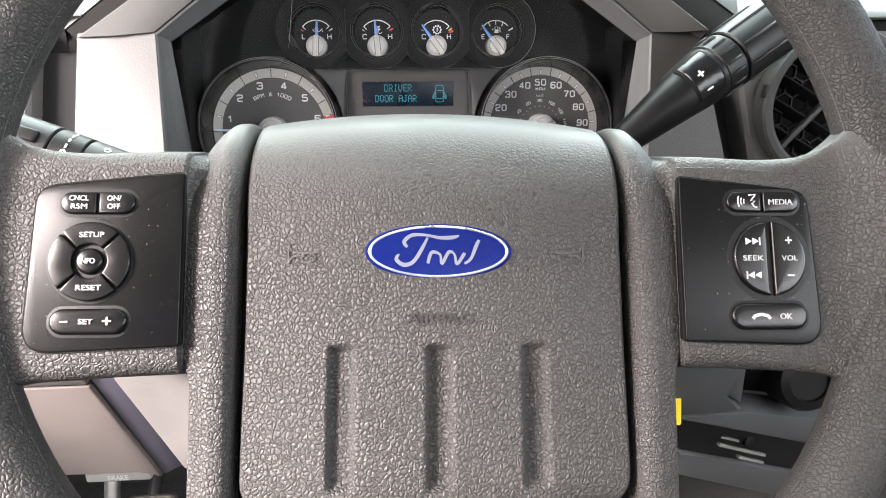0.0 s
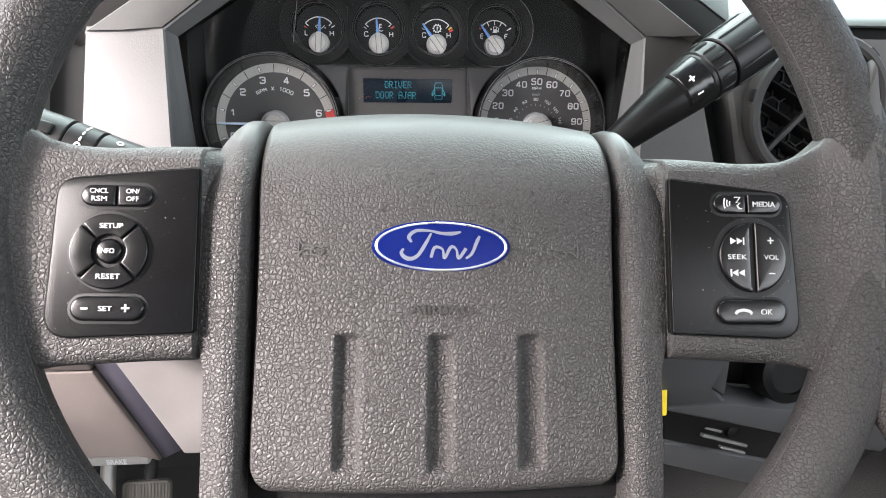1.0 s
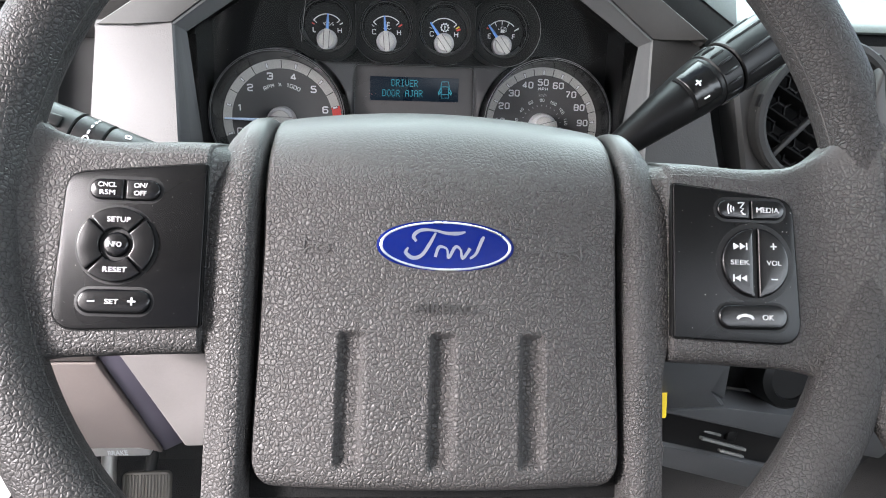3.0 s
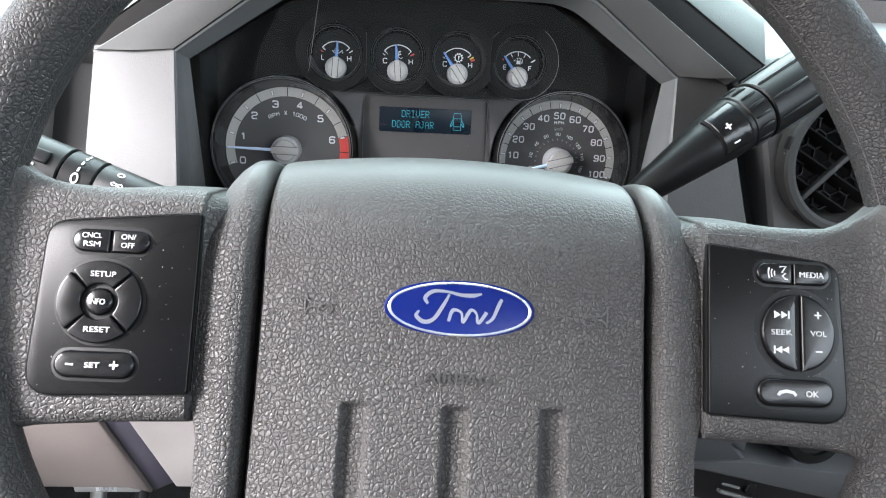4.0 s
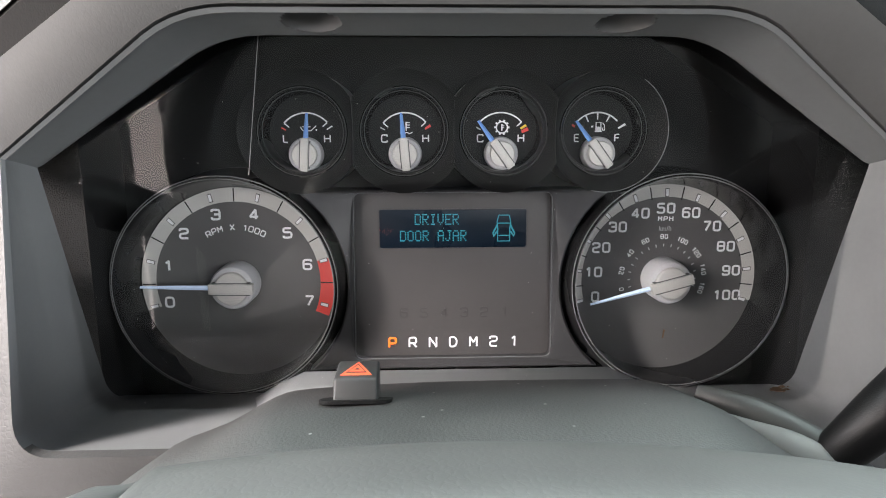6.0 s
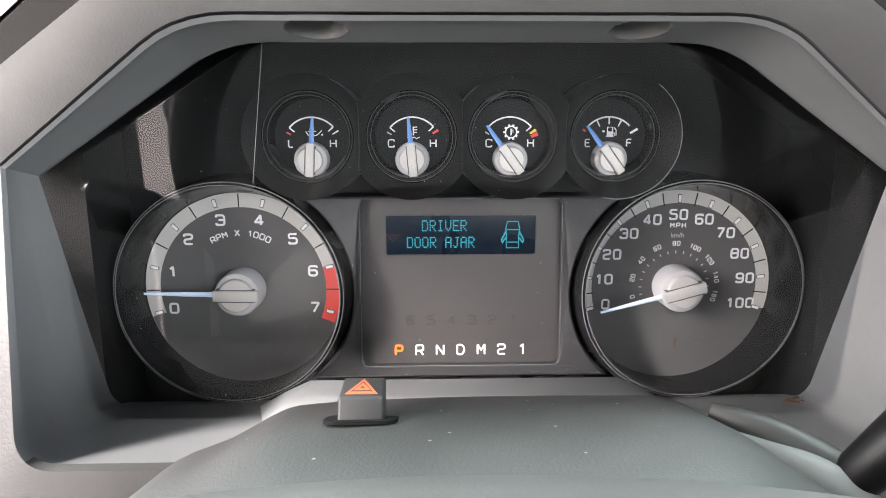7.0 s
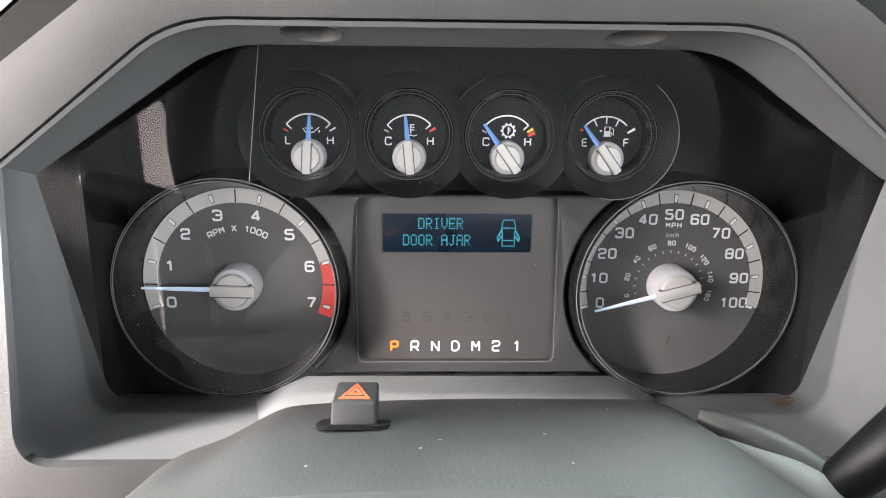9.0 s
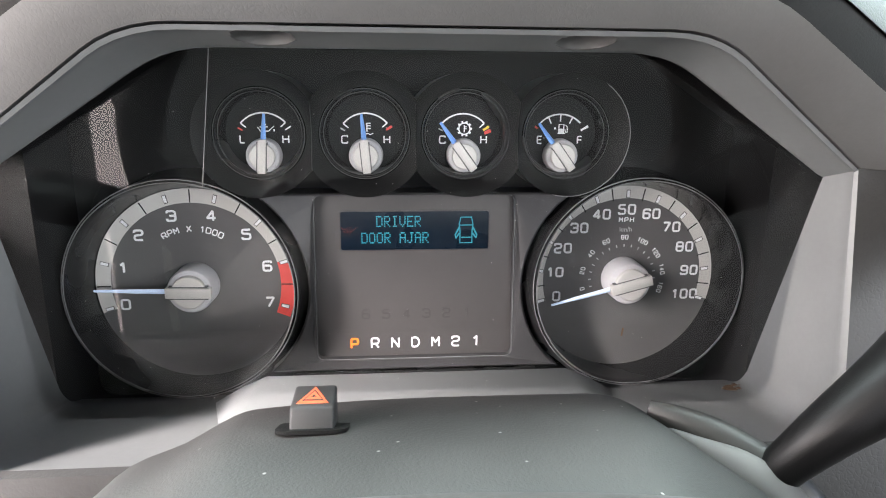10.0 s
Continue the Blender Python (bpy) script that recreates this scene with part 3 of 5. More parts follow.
        part("vent_panel", bm, M_HOOD if side > 0 else M_MESH, dash, "grey upright dash panel round the vent" if side > 0 else "pale woven speaker cloth panel")
    return dash


build_dashboard()


def air_vent(x, z):
    m = pose(x, 0.417 - (0.872 - z) * 0.14, z, 90 - 8)
    vent = thing("air_vent", m, "round black air vent with slanting vanes in the dashboard", "air vent")
    part("ring", lathe([(53, -38), (53, -6), (53, 3), (51.5, 5), (48, 5.4), (45.5, 4), (44.5, 0), (43, -38)]), M_SHROUD, vent, "dark grey ring")
    part("back", lathe([(46, -38), (0.01, -38.5)]), M_GAP, vent)
    for k in range(-2, 3):
        w = math.sqrt(max(0, 42 ** 2 - (k * 16) ** 2))
        blade = box(-w, w, -0.8, 0.8, -7, 7, 0.6)
        moved(blade, Matrix.Rotation(radians(-28), 4, "Z") @ Matrix.Translation((0, k * 16 * MM, -16 * MM)) @ Matrix.Rotation(radians(-20), 4, "X"))
        part("vane", blade, M_GAP, vent)
    mesh = joined(*[strip(circle(7.2, 6, x * 12.6 + (6.3 if y % 2 else 0), y * 10.9, math.pi / 6), 0.9, -17.5, 3.0, True) for x in range(-3, 4) for y in range(-3, 4) if math.hypot(x * 12.6 + (6.3 if y % 2 else 0), y * 10.9) < 36])
    part("grille", mesh, M_MASK, vent, "black honeycomb grille")
    part("stem", moved(box(-2.0, 2.0, -42, 42, -12, -7, 1.2), Matrix.Rotation(radians(-42), 4, "Z")), M_DARK, vent)
    for k in range(6):
        part("notch", moved(box(-4.5, 4.5, 49.4, 53.6, -1, 4.2, 0.5), Matrix.Rotation(radians(60 * k + 80), 4, "Z")), M_MASK, vent)
    return vent


air_vent(*VENT)

# ================= gauges =================
TACH, SPEED = (-108.5, -5.0), (109.0, -5.0)
SMALL = [(-70.8, 70.0), (-23.3, 70.0), (23.3, 70.0), (70.8, 70.0)]


def polar(c, r, a):
    return c[0] + r * math.cos(radians(a)), c[1] + r * math.sin(radians(a))


DOTS = {"D": "1e 11 11 11 11 11 1e", "R": "1e 11 11 1e 14 12 11", "I": "0e 04 04 04 04 04 0e", "V": "11 11 11 11 11 0a 04", "E": "1f 10 10 1e 10 10 1f",
        "O": "0e 11 11 11 11 11 0e", "A": "0e 11 11 1f 11 11 11", "J": "07 02 02 02 02 12 0c", " ": "00 00 00 00 00 00 00"}


def dot_text(text, cx, cy, pitch, z):
    """Dot-matrix writing: every lit dot a small square."""
    meshes = []
    wide = len(text) * 6 - 1
    for i, ch in enumerate(text):
        for r, code in enumerate(DOTS[ch].split()):
            bits = int(code, 16)
            for c in range(5):
                if bits >> (4 - c) & 1:
                    x, y = cx + (i * 6 + c - wide / 2 + 0.5) * pitch * 0.78, cy + (3 - r) * pitch
                    h = pitch * 0.36
                    meshes.append(box(x - h, x + h, y - h, y + h, z - 0.1, z))
    return joined(*meshes)


SMEAR = (110.2, -34.3)


GLYPHS = {
    "0": [[(0, 0), (1, 0), (1, 1), (0, 1), "loop"]], "2": [[(0, 0.76), (0, 1), (1, 1), (1, 0.54), (0, 0.46), (0, 0), (1, 0)]],
    "3": [[(0, 0.78), (0, 1), (1, 1), (1, 0), (0, 0), (0, 0.22)], [(0.3, 0.52), (1, 0.52)]], "4": [[(0.74, 0), (0.74, 1), (0, 0.26), (1.05, 0.26)]],
    "5": [[(1, 1), (0, 1), (0, 0.57), (1, 0.57), (1, 0), (0, 0), (0, 0.2)]], "6": [[(1, 0.82), (1, 1), (0, 1), (0, 0), (1, 0), (1, 0.56), (0, 0.56)]],
    "7": [[(0, 1), (1, 1), (0.3, 0)]], "8": [[(0, 0), (1, 0), (1, 1), (0, 1), "loop"], [(0, 0.52), (1, 0.52)]],
    "9": [[(0, 0.18), (0, 0), (1, 0), (1, 1), (0, 1), (0, 0.44), (1, 0.44)]], "1": [[(0.28, 0.76), (0.66, 1), (0.66, 0)]],
    "R": [[(0, 0), (0, 1), (1, 1), (1, 0.42), (0, 0.42)], [(0.55, 0.42), (1, 0)]], "P": [[(0, 0), (0, 1), (1, 1), (1, 0.42), (0, 0.42)]],
    "M": [[(0, 0), (0, 1), (0.5, 0.42), (1, 1), (1, 0)]], "X": [[(0, 0), (1, 1)], [(0, 1), (1, 0)]], "N": [[(0, 0), (0, 1), (1, 0), (1, 1)]],
    "D": [[(0, 0), (0.7, 0), (1, 0.3), (1, 0.7), (0.7, 1), (0, 1), "loop"]], "H": [[(0, 0), (0, 1)], [(1, 0), (1, 1)], [(0, 0.52), (1, 0.52)]],
    "L": [[(0, 1), (0, 0), (0.9, 0)]], "C": [[(1, 0.78), (1, 1), (0, 1), (0, 0), (1, 0), (1, 0.22)]],
    "E": [[(0.95, 1), (0, 1), (0, 0), (0.95, 0)], [(0, 0.52), (0.85, 0.52)]], "F": [[(0.95, 1), (0, 1), (0, 0)], [(0, 0.5), (0.85, 0.5)]]}


def glyphs(text, cap, wide, bold, x=0.0, y=0.0, z=0.0, turn=0.0, gap=0.32):
    """Squared figures and letters drawn in strokes, centred on (x, y); wide: one letter's width."""
    bits, pitch = [], wide * (1 + gap)
    for k, ch in enumerate(text):
        ox = (k - (len(text) - 1) / 2) * pitch - wide / 2 + bold / 2
        for line in GLYPHS.get(ch, []):
            loop = line[-1] == "loop"
            pts = [Vector((ox + p[0] * (wide - bold), -cap / 2 + bold / 2 + p[1] * (cap - bold))) for p in line if p != "loop"]
            path, n = [], len(pts)
            for i, p in enumerate(pts):
                a, b = pts[(i - 1) % n], pts[(i + 1) % n]
                if not loop and i in (0, n - 1):
                    path.append(p)
                    continue
                sharp = (a - p).normalized().dot((b - p).normalized())
                d = min(0.24 * wide, (a - p).length * 0.45, (b - p).length * 0.45) * (0.35 if sharp > 0.2 else 1.0)
                e, f = p + (a - p).normalized() * d, p + (b - p).normalized() * d
                path += [e * (1 - t) ** 2 + p * 2 * t * (1 - t) + f * t * t for t in (0, 0.33, 0.67, 1)]
            bits.append(strip([(p.x, p.y) for p in path], bold, 0.12, 0.24, loop))
    return moved(joined(*bits), Matrix.Translation((x * MM, y * MM, z * MM)) @ Matrix.Rotation(radians(turn), 4, "Z"))


DEEP = -3.5


def build_gauges():
    cl = thing("instrument_cluster", GAUGES, "black instrument cluster with two large dials and four small gauges", "instrument cluster")
    # The mask: a black back with a rim that meets the lens edge.
    outline = rounded([(-172, -75), (172, -75), (172, 78), (92, 128), (-92, 128), (-172, 78)], [10, 10, 6, 16, 16, 6])
    part("mask", rings_mesh([[(x, y, -9) for x, y in outline], [(x, y, -7) for x, y in outline]]), M_MASK, cl, "matt black mask")
    # Black side walls between the mask and the lens.
    wall = rounded([(-163, -66), (163, -66), (163, 73), (88, 121), (-88, 121), (-163, 73)], [10, 10, 6, 16, 16, 6])
    part("mask_wall", rings_mesh([[(x, y, -7) for x, y in wall], [(x * 1.02, y * 1.02, 26) for x, y in wall]], True, (False, False)), M_MASK, cl, "matt black inner wall")

    def dial(c, name, label):
        d = part(name, lathe([(51.5, DEEP), (0.01, DEEP + 0.2)], 96, *c), M_DIAL, cl, label)
        lean = -0.05 if c[0] < 0 else 0.07
        profile = [(48.9, DEEP + 0.3), (49.5, 3), (50.3, 8), (51.0, 14), (51.5, 18.4), (51.9, 19.2), (52.4, 18.6), (52.7, 17.6), (53.2, 18.0), (53.7, 17.0), (54.4, 11), (56.5, 3), (58.5, -7)]
        # Paler tubes paint the highlights along the ring's two beads.
        for r, z in ((51.9, 19.1), (53.3, 17.9)):
            loop = circle(r, 96, c[0] + lean * z, c[1] + 0.11 * z)
            part("ring_highlight", tube([(x, y, z) for x, y in loop + loop[:1]], [0.26] * 97, 6), M_EDGE, cl, "thin grey line painted as the ring's highlight")
        part("dial_ring", rings_mesh([[(x, y, z) for x, y in circle(r, 96, c[0] + lean * z, c[1] + 0.11 * z)] for r, z in profile], True, (False, False)), M_RING, cl, "glossy black dial ring")
        return d

    def marks(d, c, count, per, first, minor, colour):
        for i in range(count):
            a = first - per * i
            part("tick", sector(*c, 42.3, 46.6, a - 1.25, a + 1.25, DEEP + 1.05, 0.3, 2), M_DIAL, d)
            part("tick", sector(*c, 42.7, 46.2, a - 0.85, a + 0.85, DEEP + 1.25, 0.3, 2), colour, d)
            if i < count - 1 and minor:
                b = a - per / 2
                part("tick", sector(*c, 41.3, 47.8, b - 0.35, b + 0.35, DEEP + 1.05, 0.3, 2), M_MASK, d)

    flat = DEEP + 0.8
    # Rev counter.
    d = dial(TACH, "tachometer", "charcoal rev counter dial with white numerals")
    part("scale_band", sector(*TACH, 41.2, 48.3, 197, 15.3, flat), M_BAND, d)
    part("red_zone", sector(*TACH, 41.2, 48.3, 15.0, -22, flat), M_RED, d, "red zone")
    marks(d, TACH, 8, 30.2, 195.6, True, M_WHITE)
    for i in range(8):
        x, y = polar(TACH, 36.0 if i not in (0, 7) else 36.6, 195.6 - 30.2 * i)
        part("numeral", glyphs(str(i), 5.8, 4.9, 1.05, x, y, flat), M_WHITE, d)
    for i, ch in enumerate("RPM X 1000"):
        if ch != " ":
            a = 90 + (4.5 - i) * 6.3
            x, y = polar(TACH, 28.4, a)
            part("numeral", glyphs(ch, 3.3, 2.7, 0.55, x, y, flat, a - 90), M_WHITE, d)
    # Speedometer.
    d = dial(SPEED, "speedometer", "charcoal speedometer dial with white numerals")
    part("scale_band", sector(*SPEED, 42.2, 49.0, 197, -15, flat), M_BAND, d)
    marks(d, SPEED, 11, 21.1, 195.6, True, M_WHITE)
    for i in range(11):
        x, y = polar(SPEED, 36.4 if 0 < i < 10 else 36.0, 195.6 - 21.1 * i)
        part("numeral", glyphs(str(i * 10), 5.6, 4.3, 1.0, x, y, flat, 0, 0.2), M_WHITE, d)
    part("numeral", glyphs("MPH", 2.7, 2.2, 0.5, SPEED[0], SPEED[1] + 31.0, flat), M_WHITE, d)
    part("numeral", lettering("km/h", 2.5, 6.4, 0.0, x=SPEED[0], y=SPEED[1] + 26.0, z=flat), M_DIM, d)
    for i in range(9):
        a = 195.6 - 26.3 * i
        x, y = polar(SPEED, 21.8, a)
        part("numeral", glyphs(str(i * 20), 2.5, 1.7, 0.36, x, y, flat, a - 90, 0.3), M_WHITE, d)
    for i in range(33):
        if i % 2 == 0:
            a = 195.6 - 26.3 * i / 4
            part("tick", sector(*SPEED, 16.6, 18.0, a - 0.7, a + 0.7, flat, 0.3, 2), M_DIM, d)

    def needle(c, a, long, cap, z, wide):
        turn = Matrix.Translation((c[0] * MM, c[1] * MM, 0)) @ Matrix.Rotation(radians(a), 4, "Z")
        rows = [[(cap * 0.6, -wide, z), (cap * 0.6, 0, z + 0.9), (cap * 0.6, wide, z)], [(long * 0.6, -wide * 0.8, z - 0.3), (long * 0.6, 0, z + 0.6), (long * 0.6, wide * 0.8, z - 0.3)], [(long, -wide * 0.45, z - 0.6), (long, 0, z + 0.1), (long, wide * 0.45, z - 0.6)]]
        n = part("needle", moved(rings_mesh(rows), turn), M_NEEDLE if long > 30 else M_NEEDLE_SMALL, cl, "pale blue needle")
        part("cap_base", lathe([(cap * 1.36, -4.0 if long > 30 else 0.3), (cap * 1.33, z - 1), (cap * 1.25, z), (cap, z + 0.3)], 48, *c), M_DIM, n, "grey needle boss")
        part("cap", lathe([(cap, z - 1), (cap, z + 2.2), (cap * 0.94, z + 2.8), (0.01, z + 2.9)], 48, *c), M_SILVER, n, "silver needle cap")
        bar = joined(box(-cap * 1.3, cap * 1.3, -cap * 0.31, cap * 0.31, z, z + 3.5, 0.25))
        part("cap_bar", moved(bar, turn), M_SILVER, n, "silver bar")
        for k in (-1, 1):
            part("cap_slot", moved(box(-cap * 1.1, cap * 1.1, k * cap * 0.36 - 0.22, k * cap * 0.36 + 0.22, z, z + 3.0), turn), M_DIAL, n)

    needle(TACH, 179.0, 44.5, 8.2, 9.0, 1.3)
    needle(SPEED, 195.0, 41.5, 8.2, 9.0, 1.3)

    # Four small gauges in deep pods.
    turns = (86.0, 95.0, 126.0, 127.0)
    ends = ("LH", "CH", "CH", "EF")
    for i, c in enumerate(SMALL):
        pod = part("pod", lathe([(24.5, -7), (22.8, 8), (21.3, 11.6), (20.4, 12.3), (19.7, 11.6), (19.3, 9.6), (18.9, 9.8), (18.5, 8.6), (17.9, 3), (17.6, 0.1)], 64, *c), M_RING, cl, "black gauge pod")
        # Paler tubes paint the highlights on the pod's rims.
        for r, z in ((20.4, 12.2), (18.9, 9.8)):
            loop = circle(r, 64, *c)
            part("pod_highlight", tube([(x, y, z) for x, y in loop + loop[:1]], [0.2] * 65, 6), M_FRAME, pod)
        rows = []
        for k in range(7):
            row = []
            for j in range(96):
                a = TAU * j / 96
                reach = 28.0
                for side in (-1, 1):
                    if 0 <= i + side < 4 and math.cos(a) * side > 0.01:
                        reach = min(reach, 23.6 / (math.cos(a) * side))
                r = 20.6 + (reach - 20.6) * min(1.0, k / 5)
                z = 11.0 + (r - 20.6) * 1.55 - (0.35 * (r - 20.6)) ** 2 * 0.4
                row.append((c[0] + r * math.cos(a) * (1.0 if k < 6 else 1.02), c[1] + r * math.sin(a), z if k < 6 else -7.0))
            rows.append(row)
        part("pod_collar", rings_mesh(rows, True, (False, False)), M_COLLAR, cl, "flared black collar round the gauge", smooth=50)
        ridge = [Vector(p) + Vector((0, 0, 0.1)) for p in rows[5]]
        # A pale tube paints the light caught by the last collar's edge.
        if i == 3:
            part("collar_highlight", tube(ridge[68:] + ridge[:16], [0.05] + [0.22] * 42 + [0.05], 6), M_EDGE, cl, "grey line painted as the collar's lit edge")
        g = part("small_dial", lathe([(18.2, 0.2), (0.01, 0.3)], 64, *c), M_MASK, cl, "small black gauge dial")
        hub = (c[0], c[1] - 10.6)
        arc = (c[0], c[1] - 4.6)
        a0, a1 = (140, 42) if i < 3 else (136, 44)
        part("arc", sector(*arc, 13.3, 14.0, a0, a1, 0.8), M_WHITE, g)
        if i < 3:
            for a in (a0, a1):
                part("tick", sector(*arc, 10.6, 13.6, a - 1.4, a + 1.4, 0.8, 0.3, 2), M_WHITE, g)
            part("tick", sector(*arc, 11.4, 14.6, a1 - 13, a1 - 8 if i else a1 - 10, 0.8, 0.3, 2), (M_WHITE, M_RED, M_YELLOW)[i], g)
            if i == 2:
                part("tick", sector(*arc, 11.2, 14.6, a1 - 22, a1 - 15, 0.8, 0.3, 2), M_RED, g)
            part("tick", sector(*arc, 11.2, 13.6, a0 + 9, a0 + 12, 0.8, 0.3, 2), M_DIM if i else M_RED, g)
        else:
            for a in (116, 90, 64):
                part("tick", sector(*arc, 10.2, 13.6, a - 1.5, a + 1.5, 0.8, 0.3, 2), M_WHITE, g)
            part("tick", sector(*arc, 12.0, 16.0, 28, 32, 0.8, 0.3, 2), M_WHITE, g)
            part("tick", sector(*arc, 13.0, 14.6, 146, 150, 0.8, 0.3, 2), M_RED, g)
        for k, ch in enumerate(ends[i]):
            part("numeral", glyphs(ch, 4.0, 3.3 if ch not in "LEF" else 2.8, 0.6, c[0] + (-10, 10)[k], c[1] - 3.2, 0.8), M_WHITE, g)
        symbol(g, i, c[0] + 0.6, c[1] + 2.0)
        needle(hub, turns[i], 19.5, 6.0, 6.5, 1.35)

    # Middle window with display and gear letters.
    # The border sides follow the dial rings.
    def beside(c, lean, s):
        cx, cy = c[0] + lean * 12, c[1] + 1.3
        return [(cx + s * math.sqrt(57.2 ** 2 - (y - cy) ** 2), y) for y in np.linspace(42.5, -47.0, 16)]

    frame_out = [(float(x), float(y)) for x, y in beside(TACH, -0.05, 1) + beside(SPEED, 0.07, -1)[::-1]]
    frame_in = rounded([(-48.5, 41), (-49.5, -43), (49.5, -43), (48.5, 41)], 4, 7)
    bm = rings_mesh([[(x, y, -7) for x, y in frame_out], [(x, y, 11) for x, y in frame_out], [(x, y, 12) for x, y in inset(frame_out, 1)], [(x, y, 7.4) for x, y in inset(frame_in, -0.8)], [(x, y, 6.8) for x, y in frame_in], [(x, y, 3) for x, y in frame_in]], True, (False, False))
    part("window_frame", bm, M_FRAME, cl, "dark grey frame round the display", smooth=0)
    # Paler line painted as the thin highlight round the window.
    part("frame_line", strip(frame_in, 0.3, 7.3, 0.3, True), M_TRIM, cl)
    win = part("window", slab(frame_in, 2.0, 3.2, 0.1), M_WINDOW, cl, "charcoal information window")
    for y0, y1 in ((-50.4, -49.0), (-53.2, -51.6)):
        part("rib", box(-62, 62, y0, y1, -1, 9.5, 0.4), M_RING, cl)
    lcd_edge = rounded([(-36.6, 13.0), (36.6, 13.0), (36.6, 32.4), (-36.6, 32.4)], 1.0)
    part("display_rim", strip(lcd_edge, 0.3, 3.5, 0.3, True), M_FRAME, win)
    part("display", slab(inset(lcd_edge, 0.2), 2.8, 3.4, 0.05), M_LCD, win, "dark blue display")
    part("display_text", dot_text("DRIVER", -8.1, 27.4, 0.80, 3.6), M_CYAN, win, "cyan dot-matrix words")
    part("display_text", dot_text("DOOR AJAR", -9.9, 19.2, 0.80, 3.6), M_CYAN, win, "cyan dot-matrix words")
    x, y = 25.2, 22.7
    car = [(-2.6, 6.6), (2.6, 6.6), (3.4, 3.2), (3.0, -0.5), (3.0, -6.4), (-3.0, -6.4), (-3.0, -0.5), (-3.4, 3.2)]
    icon = [strip([(x + a, y + b) for a, b in car], 0.55, 3.6, 0.1, True), strip([(x - 3.0, y + 2.6), (x + 3.0, y + 2.6)], 0.5, 3.6, 0.1), strip([(x - 2.5, y - 3.6), (x + 2.5, y - 3.6)], 0.5, 3.6, 0.1)]
    for s in (-1, 1):
        icon += [strip([(x + s * 3.2, y + 1.8), (x + s * 5.4, y - 2.4), (x + s * 5.2, y - 4.0), (x + s * 3.2, y - 1.4)], 0.8, 3.6, 0.1)]
    part("display_icon", joined(*icon), M_CYAN, win, "cyan car with open doors")
    for i, ch in enumerate("PRNDM21"):
        x = -31.0 + 10.35 * i
        mesh = glyphs(ch, 5.9, 4.4, 1.0 if ch == "P" else 0.85, x, -36.0, 3.4)
        part("gear_letter", mesh, M_ORANGE if ch == "P" else M_WHITE, win, "lit orange letter" if ch == "P" else "")
    for i, ch in enumerate("654321"):
        part("gear_letter", glyphs(ch, 5.4, 4.2, 0.8, -25.0 + 10.2 * i, -20.3, 3.35), M_GHOST, win, "unlit grey numeral")

    # The clear lens, leaning towards the driver at its top.
    inv = GAUGES.inverted()
    loop = [(-0.166, 0.738), (0.166, 0.738), (0.166, 0.859), (0.088, 0.911), (-0.088, 0.911), (-0.166, 0.859)]
    pts = [inv @ Vector((XC + px, pane_y(pz) - 0.011 * px, pz)) for px, pz in loop]
    bm = bmesh.new()
    bm.faces.new([bm.verts.new(p) for p in pts])
    lens = part("lens", bm, M_LENS, cl, "clear lens with faint reflections", smooth=0)
    if lens.data.polygons[0].normal.z < 0:
        lens.data.flip_normals()
    lens.visible_shadow = False
    # Mould line down the lens's left part, and dust on it.
    def on_lens(px, pz):
        return inv @ Vector((px, pane_y(pz) - 0.0005, pz)) * 1000

    line = [on_lens(-0.0805 - (0.906 - z) * 0.155, z) for z in (0.907, 0.88, 0.853)]
    part("mould_line", tube(line, [0.16] * 3, 6), M_EDGE, cl, "faint mould line in the lens")
    rng = random.Random(5)
    bits = []
    for _ in range(200):
        p = on_lens(XC + rng.uniform(-0.155, 0.155), 0.745 + 0.15 * rng.random() ** 1.6)
        k = rng.uniform(0.06, 0.2)
        bits.append(rings_mesh([[(p.x + x, p.y + y, p.z) for x, y in circle(k, 5, ry=k * rng.uniform(0.5, 1.5))], [(p.x + x * 0.4, p.y + y * 0.4, p.z + k * 0.4) for x, y in circle(k, 5)]]))
    tagged(part("dust", joined(*bits), M_DUST, cl), "pale dust specks on the lens", kind="stuff")
    smear = rounded([(SMEAR[0] - 0.6, SMEAR[1] - 2.4), (SMEAR[0] + 0.3, SMEAR[1] - 2.2), (SMEAR[0] + 0.9, SMEAR[1] + 2.2), (SMEAR[0] + 0.1, SMEAR[1] + 2.5)], 0.5)
    part("smear", slab(smear, 0.3, 0.6, 0.1), M_STAIN, cl, "brown smear on the dial")
    return cl


